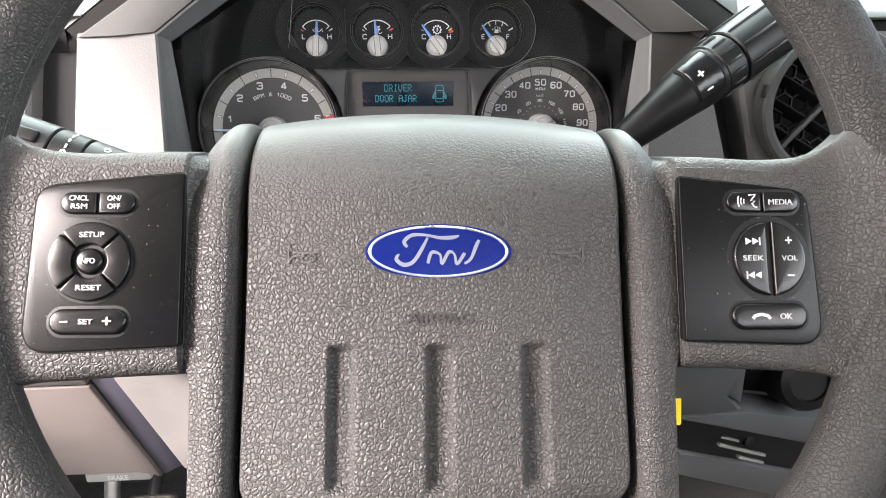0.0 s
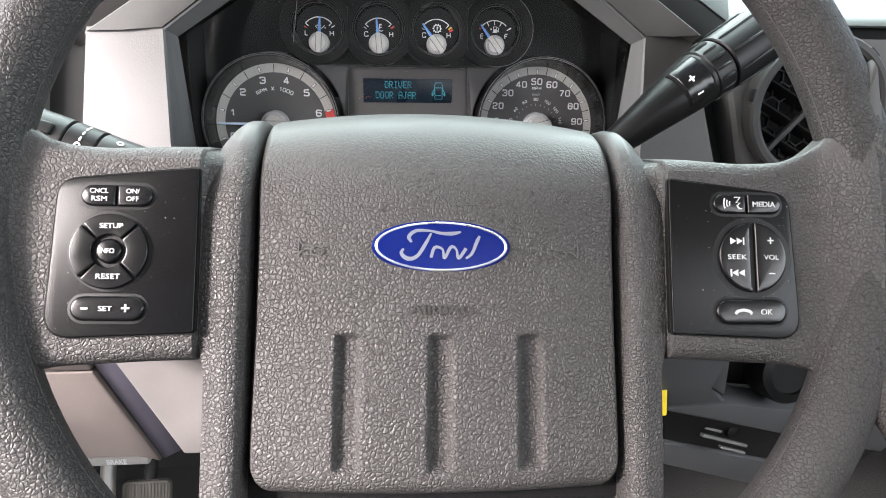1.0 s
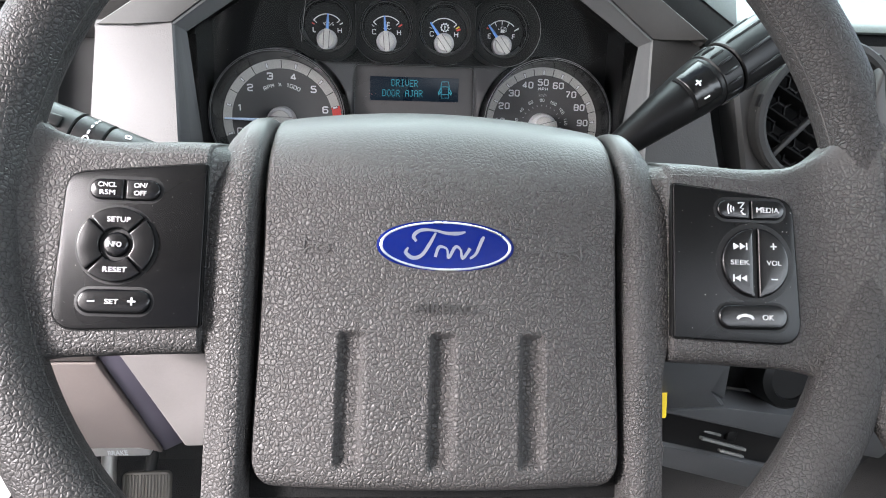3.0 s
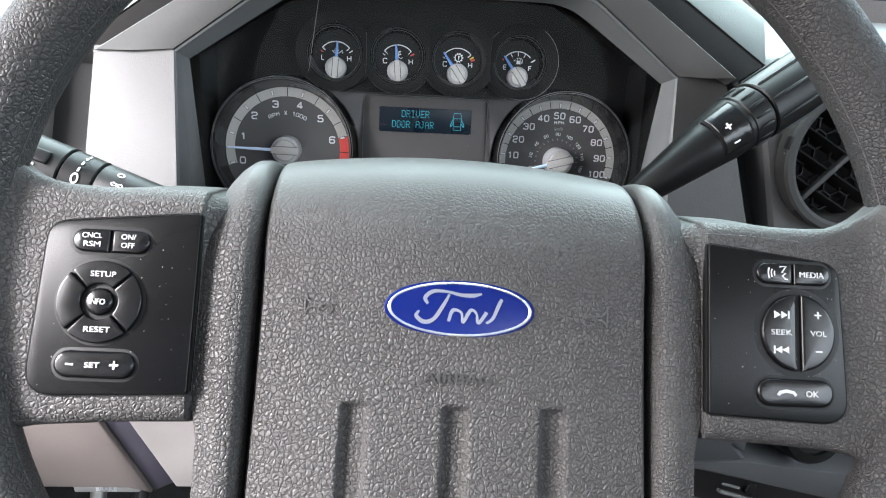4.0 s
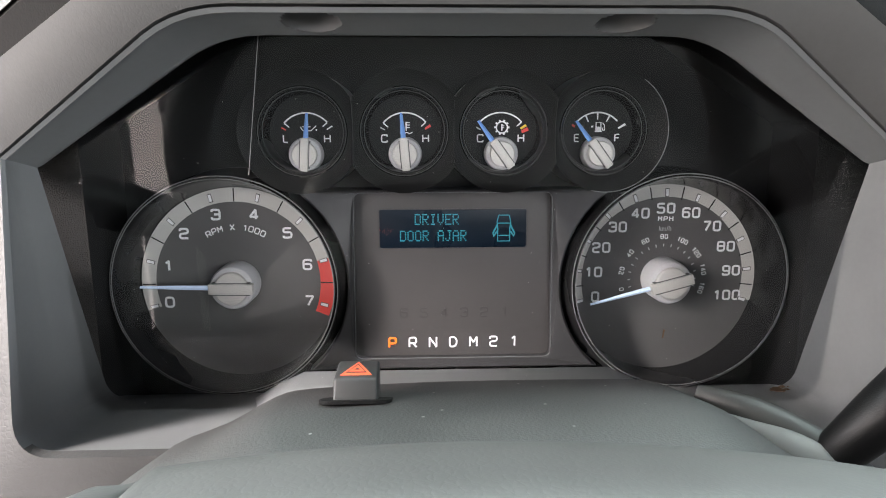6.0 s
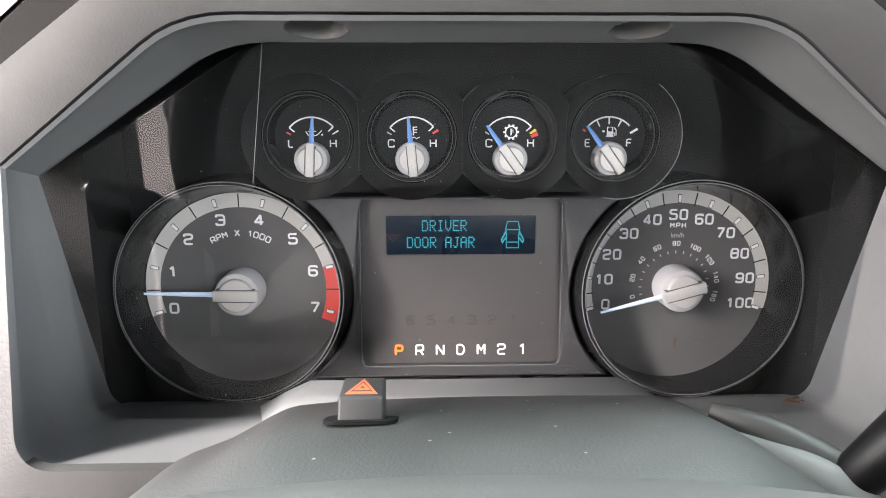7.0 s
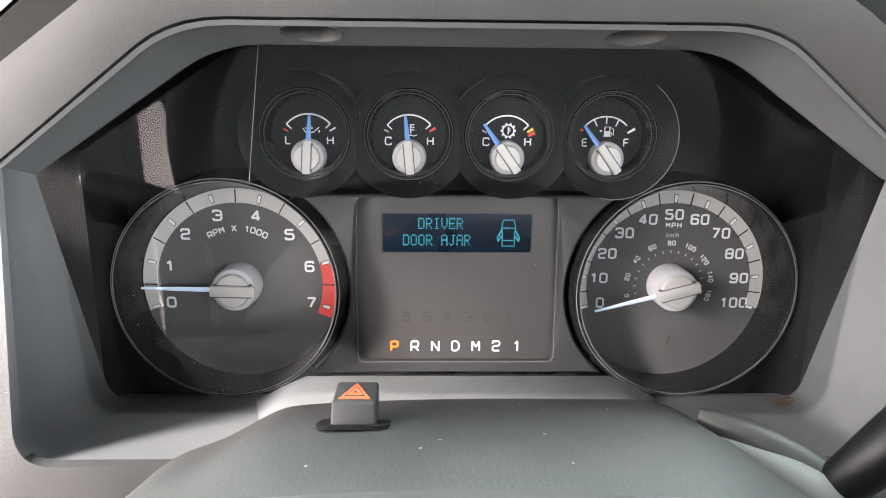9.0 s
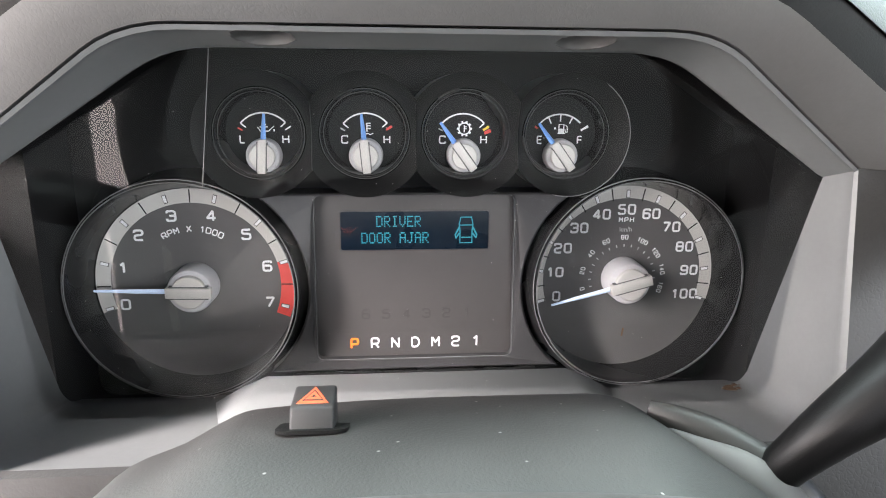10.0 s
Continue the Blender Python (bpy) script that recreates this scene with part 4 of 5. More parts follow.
def symbol(g, i, x, y):
    """The small picture on each small gauge."""
    z = 0.8
    if i == 0:
        bits = [strip([(x - 3.4, y + 0.4), (x - 2.2, y - 1.4), (x + 1.6, y - 1.4), (x + 4.2, y + 0.9)], 0.45, z), strip([(x - 2.4, y + 0.5), (x + 1.4, y + 0.5)], 0.45, z), strip([(x - 0.6, y + 0.5), (x - 0.6, y + 1.6)], 0.45, z), strip([(x - 1.6, y + 1.6), (x + 0.5, y + 1.6)], 0.45, z), strip([(x + 4.2, y - 0.6), (x + 4.2, y - 1.5)], 0.6, z)]
    elif i == 1:
        bits = [strip([(x, y - 1.5), (x, y + 2.6)], 0.6, z)] + [strip([(x, y + k), (x + 1.8, y + k)], 0.45, z) for k in (2.4, 1.2, 0.0)] + [strip([(x - 3 + k, y - 2.6 + 0.3 * math.sin(k * 2.4)) for k in np.linspace(0, 6, 14)], 0.4, z)]
    elif i == 2:
        bits = [sector(x, y, 2.4, 3.0, 0, 360, z), strip([(x, y - 1.6), (x, y + 1.6)], 0.6, z), strip([(x, y + 0.9), (x + 1.1, y + 0.9)], 0.35, z), strip([(x, y), (x + 1.1, y)], 0.35, z)] + [sector(x, y, 3.0, 3.7, a - 8, a + 8, z, 0.3, 2) for a in range(0, 360, 36)]
    else:
        bits = [strip([(x - 1.2, y - 2.0), (x - 1.2, y + 2.2), (x + 1.2, y + 2.2), (x + 1.2, y - 2.0)], 0.5, z), strip([(x - 1.8, y - 2.1), (x + 1.8, y - 2.1)], 0.5, z), strip([(x, y - 2.0), (x, y + 0.2)], 2.2, z), strip([(x + 1.3, y - 0.4), (x + 2.0, y - 0.4), (x + 2.2, y - 1.6), (x + 3.0, y - 1.6), (x + 2.9, y + 1.0), (x + 2.0, y + 2.0)], 0.4, z), strip([(x - 3.6, y + 0.3), (x - 2.6, y + 0.3)], 0.9, z)]
    part("symbol", joined(*bits), M_WHITE, g)


build_gauges()


# ================= steering wheel =================
def pad_profile():
    """Points (v, n) up the middle of the airbag cover and over its top."""
    return smooth_path([(-106, -16), (-105.5, -8), (-103, -3), (-97, -0.6), (-80, 0), (-40, 0.4), (0, 0.4), (20, 0), (36, -3), (50, -9), (62, -19), (70.5, -33), (75, -51), (76, -60)], 12)


def groove(u, v):
    """Depth of the three upright grooves."""
    d = 0.0
    for c in (-39.5, 0.0, 39.5):
        across = step(u, c - 5.6, c - 4.0) * (1 - step(u, c + 3.0, c + 5.8))
        along = step(v, -97, -92) * (1 - step(v, -40, -37.5))
        d = max(d, across * along)
    return 4.2 * d


def build_wheel():
    w = thing("steering_wheel", WHEEL, "dark grey grained vinyl steering wheel with two switch panels", "steering wheel")
    # Airbag cover.
    prof = pad_profile()
    dense = []
    for a, b in zip(prof, prof[1:]):
        k = max(1, int(math.dist(a, b) / 1.1))
        dense += [(a[0] + (b[0] - a[0]) * t / k, a[1] + (b[1] - a[1]) * t / k) for t in range(k)]
    dense.append(prof[-1])
    rows = []
    cols = 130
    for v, n in dense:
        half = 80.9 + 0.8 * step(-v, 30, 90)
        if v < -92:
            half -= 12 * (1 - math.sqrt(max(0, 1 - min(1, (-92 - v) / 14) ** 2)))
        if v > 20:
            half -= 1.5 * step(v, 20, 76)
        row = []
        for k in range(cols + 1):
            s = -1 + 2 * k / cols
            e = math.copysign(1 - (1 - abs(s)) ** 1.15, s)
            u = half * e
            drop = 9.0 * e ** 2 + 6.0 * step(abs(u), half - 3, half) ** 2
            bend = step(v, 0, 60)
            row.append((u, v - 5.5 * bend * (u / 75) ** 2, n + 2.0 * (1 - bend) - drop * (1 - 0.69 * bend) - groove(u, v)))
        rows.append(row)
    cover = part("airbag_cover", rings_mesh(rows, False), M_PAD, w, "grained grey airbag cover with three grooves", smooth=0)
    cover.data.shade_smooth()
    def drape(bm):
        """Lets the signs follow the cover's curve across."""
        for v in bm.verts:
            v.co.z += (2.0 - 9.0 * (v.co.x / 0.0810) ** 2) * MM
        return bm

    part("lettering", drape(lettering("AIRBAG", 4.0, 27, 0.008, thick=1.15, x=0, y=-27.3, z=0.0)), M_EMBOSS, cover, "embossed word")
    for s, cx in ((1, -55.5), (-1, 55.5)):
        y = -0.9
        upper = smooth_path([(-6.2, 4.2, 0), (-4.9, 1.7, 0), (-2.6, 0.8, 0), (2.0, 0.6, 0), (6.4, 0.9, 0)], 4)
        lower = smooth_path([(-6.2, -3.4, 0), (-4.9, -1.4, 0), (-2.6, -0.5, 0), (0.6, -0.6, 0)], 4)
        ring = [(2.0 + 2.9 * math.cos(TAU * k / 18), -1.3 + 1.9 * math.sin(TAU * k / 18)) for k in range(18)]
        lines = [strip([(cx + s * p[0], y + p[1]) for p in line], 0.55, 1.1, 1.0, shut) for line, shut in ((upper, False), (lower, False), (ring, True), ([(-6.2, 4.2), (-6.2, -3.4)], False))]
        bm = joined(*lines)
        part("horn_mark", drape(bm), M_EMBOSS, cover, "embossed horn outline")
    # Dark gap behind the cover's edge.
    rows = []
    for v, n in smooth_path([(-112, -20), (-60, -16), (20, -16), (50, -24), (66, -42), (74, -66)], 6):
        rows.append([(u, v - 9 * step(v, 0, 60) * (u / 80) ** 2, n) for u in (-92, -60, 0, 60, 92)])
    part("hub_shell", rings_mesh(rows, False), M_GAP, w, "dark shell behind the airbag cover")

    # Two upright side trims that run down to the rim.
    for s in (-1, 1):
        rows = []
        for v, n in smooth_path([(-182, 2), (-150, -6), (-100, -3), (-40, -1.0), (10, -1.0), (30, -3), (46, -9), (57, -18), (63.5, -29), (66.5, -43), (67, -58)], 8):
            narrow = 3.2 * step(-v, 42, 52)
            k = 1 - 0.02 * step(v, 10, 55)
            edge = ((82.8, -18), (83.1, -12), (83.8, -7), (84.8, -3.4), (86, -1.6), (87.2, -0.9), (91, -0.9), (92.4, -1.1), (93.6, -1.6), (98, -2.9), (102.4, -4.2), (103.6, -4.8), (104.2, -6.5), (104.6, -24))
            rows.append([(s * (a - narrow * max(0, (a - 92) / 12)) * k, v - 11 * step(v, 8, 60) * max(0, (a - 89) / 15) ** 2, n + b) for a, b in edge])
        part("side_trim", rings_mesh(rows, False), M_WHEEL, w, "grained upright trim")

    # Rim.
    rim = []
    for k in range(160):
        a = TAU * k / 160
        c, sn = math.cos(a), math.sin(a)
        ring = []
        for j in range(24):
            b = TAU * j / 24
            rr = 196.5 + 15.3 * math.cos(b)
            ring.append((rr * c + 3.3, rr * sn + 15.5, -2 + 15.3 * math.sin(b)))
        rim.append(ring)
    rim.append(rim[0])
    part("rim", rings_mesh(rim, True, (False, False)), M_RIM, w, "thick grained rim worn pale at its edge", smooth=0).data.shade_smooth()
    b = radians(168)
    seam = circle(196.5 + 15.3 * math.cos(b), 160)
    part("seam", tube([(x + 3.3, y + 15.5, -2 + 15.3 * math.sin(b)) for x, y in seam + seam[:1]], [0.3] * 161, 6), M_WHEEL, w, "moulding seam")
    # Spokes: broad arms that swell into the rim.
    rng = random.Random(8)
    for s in (-1, 1):
        rings = []
        for u, vt, vb, n in smooth_path([(90, 44, -49, -11), (102.5, 45.0, -49, -6.5), (104.2, 45.2, -49.2, -2.0), (107, 45.4, -49.4, -1.1), (125, 45.2, -50, -1.0), (145, 44, -51, -0.9), (158, 43.8, -51.5, -0.8), (164.5, 44.8, -52.5, -0.8), (170, 46.5, -54, -0.4), (176, 50, -57.5, 1.2), (182, 56, -63, 5), (188, 65, -70, 9.5), (194, 77, -80, 12.9), (200, 90, -90, 12.5)], 6):
            deep = 1 - 0.72 * step(u, 132, 176)
            rise = 1 - step(u, 125, 165)
            section = [(vb + 10, 0), ((vt + vb) / 2, 0), (vt - 12, 0), (vt - 8, -0.6), (vt - 4.5, -2.6), (vt - 2.2, -6), (vt - 0.6, -12), (vt - 0.6 + 2.6 * rise, -20), (vt - 0.6 + 5 * rise, -29), (vt - 0.6 + 7.4 * rise, -40), (vt - 0.6 + 8.6 * rise, -49), (vt - 1 + 6 * rise, -54), (vt - 8, -54), ((vt + vb) / 2, -48), (vb + 8, -32), (vb + 1, -22), (vb, -14), (vb + 0.8, -6), (vb + 3, -2.4), (vb + 6, -0.7)]
            ring = smooth_path([(s * u, v, n + d * deep) for v, d in section + section[:1]], 3)[:-1]
            rings.append([tuple(p) for p in ring])
        part("spoke", rings_mesh(rings), M_WHEEL, w, "grained spoke")
        plate = [(s * 104, 32.7), (s * 161, 26.5), (s * 163.5, -40), (s * 103.5, -37.5)]
        radii = [1.5, 9, 11, 1.5]
        if s > 0:
            plate, radii = plate[::-1], radii[::-1]
        o = rounded(plate, radii, 8)
        part("switch_plate", slab(o, -5, 0.6, 0.6), M_PLATE, w, "satin black switch plate")
        part("plate_gap", strip(o, 1.0, -0.2, 2.0, True), M_GAP, w)
        bits = [slab(circle(rng.uniform(0.08, 0.2), 5, s * rng.uniform(106, 160), rng.uniform(-36, 25)), 0.5, 0.75, 0.02, 1) for _ in range(46)]
        tagged(part("dust", joined(*bits), M_DUST, w), "pale dust specks", kind="stuff")
    build_switches(w)
    build_badge(w)
    return w


def pill(x0, x1, y, h, left=True, right=True):
    """A bar outline with round ends where asked."""
    pts = []
    for k in range(13):
        a = radians(-90 + 180 * k / 12)
        if right:
            pts.append((x1 - h + h * math.cos(a), y + h * math.sin(a)))
    if not right:
        pts += [(x1, y - h), (x1, y + h)]
    for k in range(13):
        a = radians(90 + 180 * k / 12)
        if left:
            pts.append((x0 + h + h * math.cos(a), y + h * math.sin(a)))
    if not left:
        pts += [(x0, y + h), (x0, y - h)]
    return pts


def build_switches(w):
    Z = 0.6

    def well(outline):
        part("button_well", slab(inset(outline, -0.9), -2, Z + 0.06, 0.05), M_MASK, w)

    def button(outline, top=1.6, r=1.2, dome=0.5):
        return part("button", slab(outline, -1, Z + top, r, 4, dome), M_BUTTON, w, "glossy black button")

    def words(b, text, cap, x, y, width=None, z=1.95, bold=0.0):
        part("lettering", lettering(text, cap, width, bold, 0.35, x=x, y=y, z=Z + z - 0.1), M_DIM, b, "white writing")

    def marks_on(b, *meshes):
        part("lettering", joined(*meshes), M_DIM, b, "white sign")

    z = Z + 2.2
    # Speed control, on one spoke.
    well(pill(-151.6, -121.8, 19.8, 4.9))
    b = button(pill(-151.2, -137.2, 19.7, 4.5, True, False))
    words(b, "CNCL", 2.0, -143.6, 21.5, 7.4)
    words(b, "RSM", 2.0, -143.4, 18.2, 6.2)
    b = button(pill(-136.4, -122.2, 19.7, 4.5, False, True))
    words(b, "ON/", 2.0, -130.0, 21.5, 5.4)
    words(b, "OFF", 2.0, -130.0, 18.2, 5.0)
    c = (-138.7, -3.8)
    well(circle(16.0, 64, *c))
    for k, text in enumerate(("", "SETUP", "", "RESET")):
        a0, a1 = k * 90 - 43.0, k * 90 + 43.0
        out = [polar(c, 15.8, a0 + (a1 - a0) * i / 14) for i in range(15)] + [polar(c, 6.9, a1 - (a1 - a0) * i / 10) for i in range(11)]
        b = button(out, 1.9, 0.7, 0.0)
        if text:
            words(b, text, 2.1, c[0] + (0.8 if k == 1 else 0.6), c[1] + (10.6 if k == 1 else -10.5), 9.4 if k == 1 else 9.6, z=1.75)
    b = button(circle(5.3, 36, *c), 2.0, 1.6, 0.4)
    words(b, "INFO", 2.1, *c, 5.8, z=2.75)
    o = pill(-153.2, -122.8, -27.6, 5.4)
    well(o)
    b = button(inset(o, 0.3), 1.8, 1.6, 0.25)
    words(b, "SET", 2.0, -138.2, -27.6, 5.4, z=2.3)
    marks_on(b, strip([(-147.8, -27.6), (-145.0, -27.6)], 0.7, z + 0.3), strip([(-131.8, -27.4), (-128.6, -27.4)], 0.7, z + 0.3), strip([(-130.2, -29.0), (-130.2, -25.8)], 0.7, z + 0.3))
    # Sound and telephone, on the other.
    well(pill(123.8, 156.8, 21.4, 4.9))
    b = button(pill(124.2, 139.4, 21.4, 4.5, True, False))
    waves = [sector(133.0, 21.4, r, r + 0.55, 150, 210, z, 0.4, 6) for r in (1.6, 2.9, 4.2)]
    face = strip([(133.6, 24.2), (136.4, 24.4), (134.4, 21.8), (136.2, 21.6), (134.8, 20.4), (136.0, 19.0), (137.0, 19.0)], 0.6, z, 0.4)
    marks_on(b, face, *waves)
    b = button(pill(140.2, 156.4, 21.4, 4.5, False, True))
    words(b, "MEDIA", 2.3, 147.6, 21.3, 10.6)
    c = (141.8, -3.0)
    well(circle(17.6, 64, *c))
    for s in (-1, 1):
        half = [(c[0] + s * 1.0, c[1] - 15.9 * s)] + [polar(c, 16.0, (-86 if s > 0 else 94) + 172 * i / 24) for i in range(25)] + [(c[0] + s * 1.0, c[1] + 15.9 * s)]
        b = button(half, 1.9, 1.4, 0.3)
        x = c[0] + s * 8.0
        if s < 0:
            words(b, "SEEK", 2.2, x, c[1], 9.0, z=2.0)
            for d, y in ((1, c[1] + 7.2), (-1, c[1] - 7.2)):
                tri = []
                for q in (-3.0, 0.0):
                    pts = [(x + d * (q), y - 1.5), (x + d * (q + 2.8), y), (x + d * q, y + 1.5)]
                    tri.append(slab(pts if d > 0 else pts[::-1], z - 0.3, z + 0.1, 0.05))
                marks_on(b, *tri, strip([(x + d * 3.2, y - 1.6), (x + d * 3.2, y + 1.6)], 0.6, z + 0.1))
        else:
            words(b, "VOL", 2.2, x, c[1], 7.0, z=2.0)
            marks_on(b, strip([(x - 1.5, c[1] + 7.6), (x + 1.5, c[1] + 7.6)], 0.6, z), strip([(x, c[1] + 6.1), (x, c[1] + 9.1)], 0.6, z), strip([(x - 1.5, c[1] - 7.4), (x + 1.5, c[1] - 7.4)], 0.6, z))
    o = pill(123.2, 156.8, -27.7, 6.0)
    well(o)
    b = button(inset(o, 0.3), 1.8, 1.6, 0.25)
    words(b, "OK", 2.4, 146.2, -27.7, 5.4, z=2.3)
    marks_on(b, strip([(131.6, -28.6), (132.6, -27.4), (135.4, -26.8), (138.2, -27.4), (139.2, -28.6)], 1.3, z + 0.3))


def build_badge(w):
    """A blue oval badge with a silver border and plain flowing strokes."""
    badge = part("badge", rings_mesh([[(x, y, 0) for x, y in circle(30.2, 72, 0, 0, 0, 11.9)], [(x, y, 1.6) for x, y in circle(30.2, 72, 0, 0, 0, 11.9)], [(x, y, 2.4) for x, y in circle(29.4, 72, 0, 0, 0, 11.1)], [(x, y, 2.8) for x, y in circle(15, 72, 0, 0, 0, 6)], [(x, y, 2.9) for x, y in circle(3, 72, 0, 0, 0, 1.2)]]), M_BLUE, w, "glossy blue oval badge with silver strokes")
    border = []
    for k in range(73):
        a = TAU * k / 72
        c, s = math.cos(a), math.sin(a)
        border.append([(29.0 * c, 10.9 * s, 2.3), (28.3 * c, 10.3 * s, 2.8), (27.6 * c, 9.7 * s, 2.4)])
    part("border", rings_mesh(border, False), M_CHROME, badge, "silver border")
    strokes = [[(-13.0, 1.6, 1.0), (-14.2, 4.0, 1.6), (-11.0, 6.6, 1.4), (-5, 6.6, 1.0), (0, 5.6, 1.3), (5, 5.6, 1.6), (8.4, 6.4, 0.7)]]
    strokes += [[(-4.6, 5.6, 0.9), (-7.2, 0.6, 1.5), (-10.6, -4.4, 1.5), (-14.4, -5.6, 1.7), (-17.4, -3.4, 1.5), (-16.4, -1.2, 0.8)]]
    strokes += [[(-4.6, -5.0, 1.2), (-3.0, -0.6, 1.4), (0.4, -1.4, 0.9), (1.2, -5.2, 1.2), (4.0, -0.4, 1.4), (6.4, -1.4, 0.9), (7.4, -5.2, 1.3), (10.6, -0.8, 1.4)]]
    strokes += [[(10.6, -5.2, 1.0), (13.2, -3.0, 1.2), (15.4, 2.2, 1.5), (16.6, 4.6, 1.1)]]
    for pts in strokes:
        line = smooth_path(pts, 6)
        rows = []
        for i, p in enumerate(line):
            a, b = line[max(0, i - 1)], line[min(len(line) - 1, i + 1)]
            d = Vector((b[0] - a[0], b[1] - a[1])).normalized() * p[2] / 2
            rows.append([(p[0] + d.y, p[1] - d.x, 2.4), (p[0] + d.y, p[1] - d.x, 3.0), (p[0] - d.y, p[1] + d.x, 3.0), (p[0] - d.y, p[1] + d.x, 2.4)])
        part("stroke", rings_mesh(rows), M_STROKE, badge, "silver stroke")


build_wheel()


# ================= steering column and stalks =================
def build_column():
    col = thing("steering_column", COLUMN, "dusty dark grey plastic steering column shroud", "steering column")
    top = [(-118, 20), (-122, 40), (-119, 53), (-106, 65), (-88, 72), (-72, 80.5), (-60, 83), (-27, 84.4), (2, 84.8), (40, 84.6), (58, 84), (70, 80), (86, 69), (104, 56), (112, 40), (112, 20)]
    ring = [tuple(p) for p in smooth_path([(x, y, 0) for x, y in top], 3)]
    low = [(104, -20, 0), (70, -40, 0), (0, -46, 0), (-70, -40, 0), (-108, -20, 0)]
    ring = ring + low
    rings = []
    for n, k, dv in ((-40, 0.60, -26), (-70, 0.78, -14), (-95, 0.92, -7), (-114, 0.985, -3.6), (-135, 0.995, -1.6), (-150, 1.0, 0), (-156, 0.995, -0.8), (-160, 0.96, -4)):
        rings.append([(x * k, y * (1 if y > 60 else k) + (dv if y > 50 else 0), n) for x, y, _ in ring])
    part("shroud", rings_mesh(rings), M_SHROUD, col, "dusty dark grey shroud")
    # Slot, its shaded depth painted as a near-black plate, and hazard switch.
    slot = rounded([(-51.8, -127), (-30.2, -127), (-30.2, -110.5), (-51.8, -110.5)], 5)
    part("switch_slot", rings_mesh([[(x, 81.45, z) for x, z in slot], [(x, 80.4, z) for x, z in slot]]), M_GAP, col, "near-black plate drawn as the hazard switch's shaded slot")
    bm = rings_mesh([[(x, 70, z) for x, z in ((-47.7, -127), (-34.3, -127), (-34.3, -113.0), (-47.7, -113.0))], [(x, y, z) for x, y, z in ((-47.5, 92.8, -127), (-34.5, 92.8, -127), (-34.5, 87.6, -114.0), (-47.5, 87.6, -114.0))]])
    bmesh.ops.bevel(bm, geom=bm.edges[:], offset=0.0009, segments=3, affect="EDGES", profile=0.5)
    hz = part("hazard_switch", bm, M_DARK, col, "dark push switch with an orange triangle")
    a, b = Vector((-41, 87.6, -114.0)), Vector((-41, 92.8, -127))
    d = (b - a).normalized()
    up = Vector((0, -d.z, d.y))

    def on(u, t, h):
        p = a + (b - a) * t + up * h
        return (p.x + u, p.y, p.z)

    def triangle(name, wide, low, high, h, mat, label=""):
        part(name, rings_mesh([[on(u, t, k) for u, t in ((-wide, low), (wide, low), (0, high))] for k in (h - 0.4, h)]), mat, hz, label)

    triangle("triangle", 4.7, 0.16, 0.88, 0.2, M_HAZARD, "orange warning triangle")
    triangle("triangle", 3.2, 0.26, 0.74, 0.28, M_DARK)
    triangle("triangle", 2.5, 0.31, 0.66, 0.36, M_HAZARD)
    triangle("triangle", 0.8, 0.40, 0.50, 0.44, M_DARK)
    # Pale boot where the lever leaves the shroud.
    path = smooth_path([(72, 80, -140, 3.0), (80, 76.5, -136, 5.0), (90, 71, -132, 7.0), (102, 62, -128, 8.5), (114, 50, -124, 9.0), (122, 36, -122, 7.0)], 5)
    part("lever_boot", tube([p[:3] for p in path], [p[3] for p in path], 16, 0.8), M_BOOT, col, "worn dark lever boot")
    path = smooth_path([(76, 74, -133, 0.5), (84, 69, -129, 3.2), (94, 62.5, -124, 6.5), (104, 54, -121, 8.0), (114, 42, -119, 8.0)], 5)
    part("boot_lip", tube([p[:3] for p in path], [p[3] for p in path], 16, 0.8), M_LIP, col, "pale grey lip under the boot")
    return col


build_column()


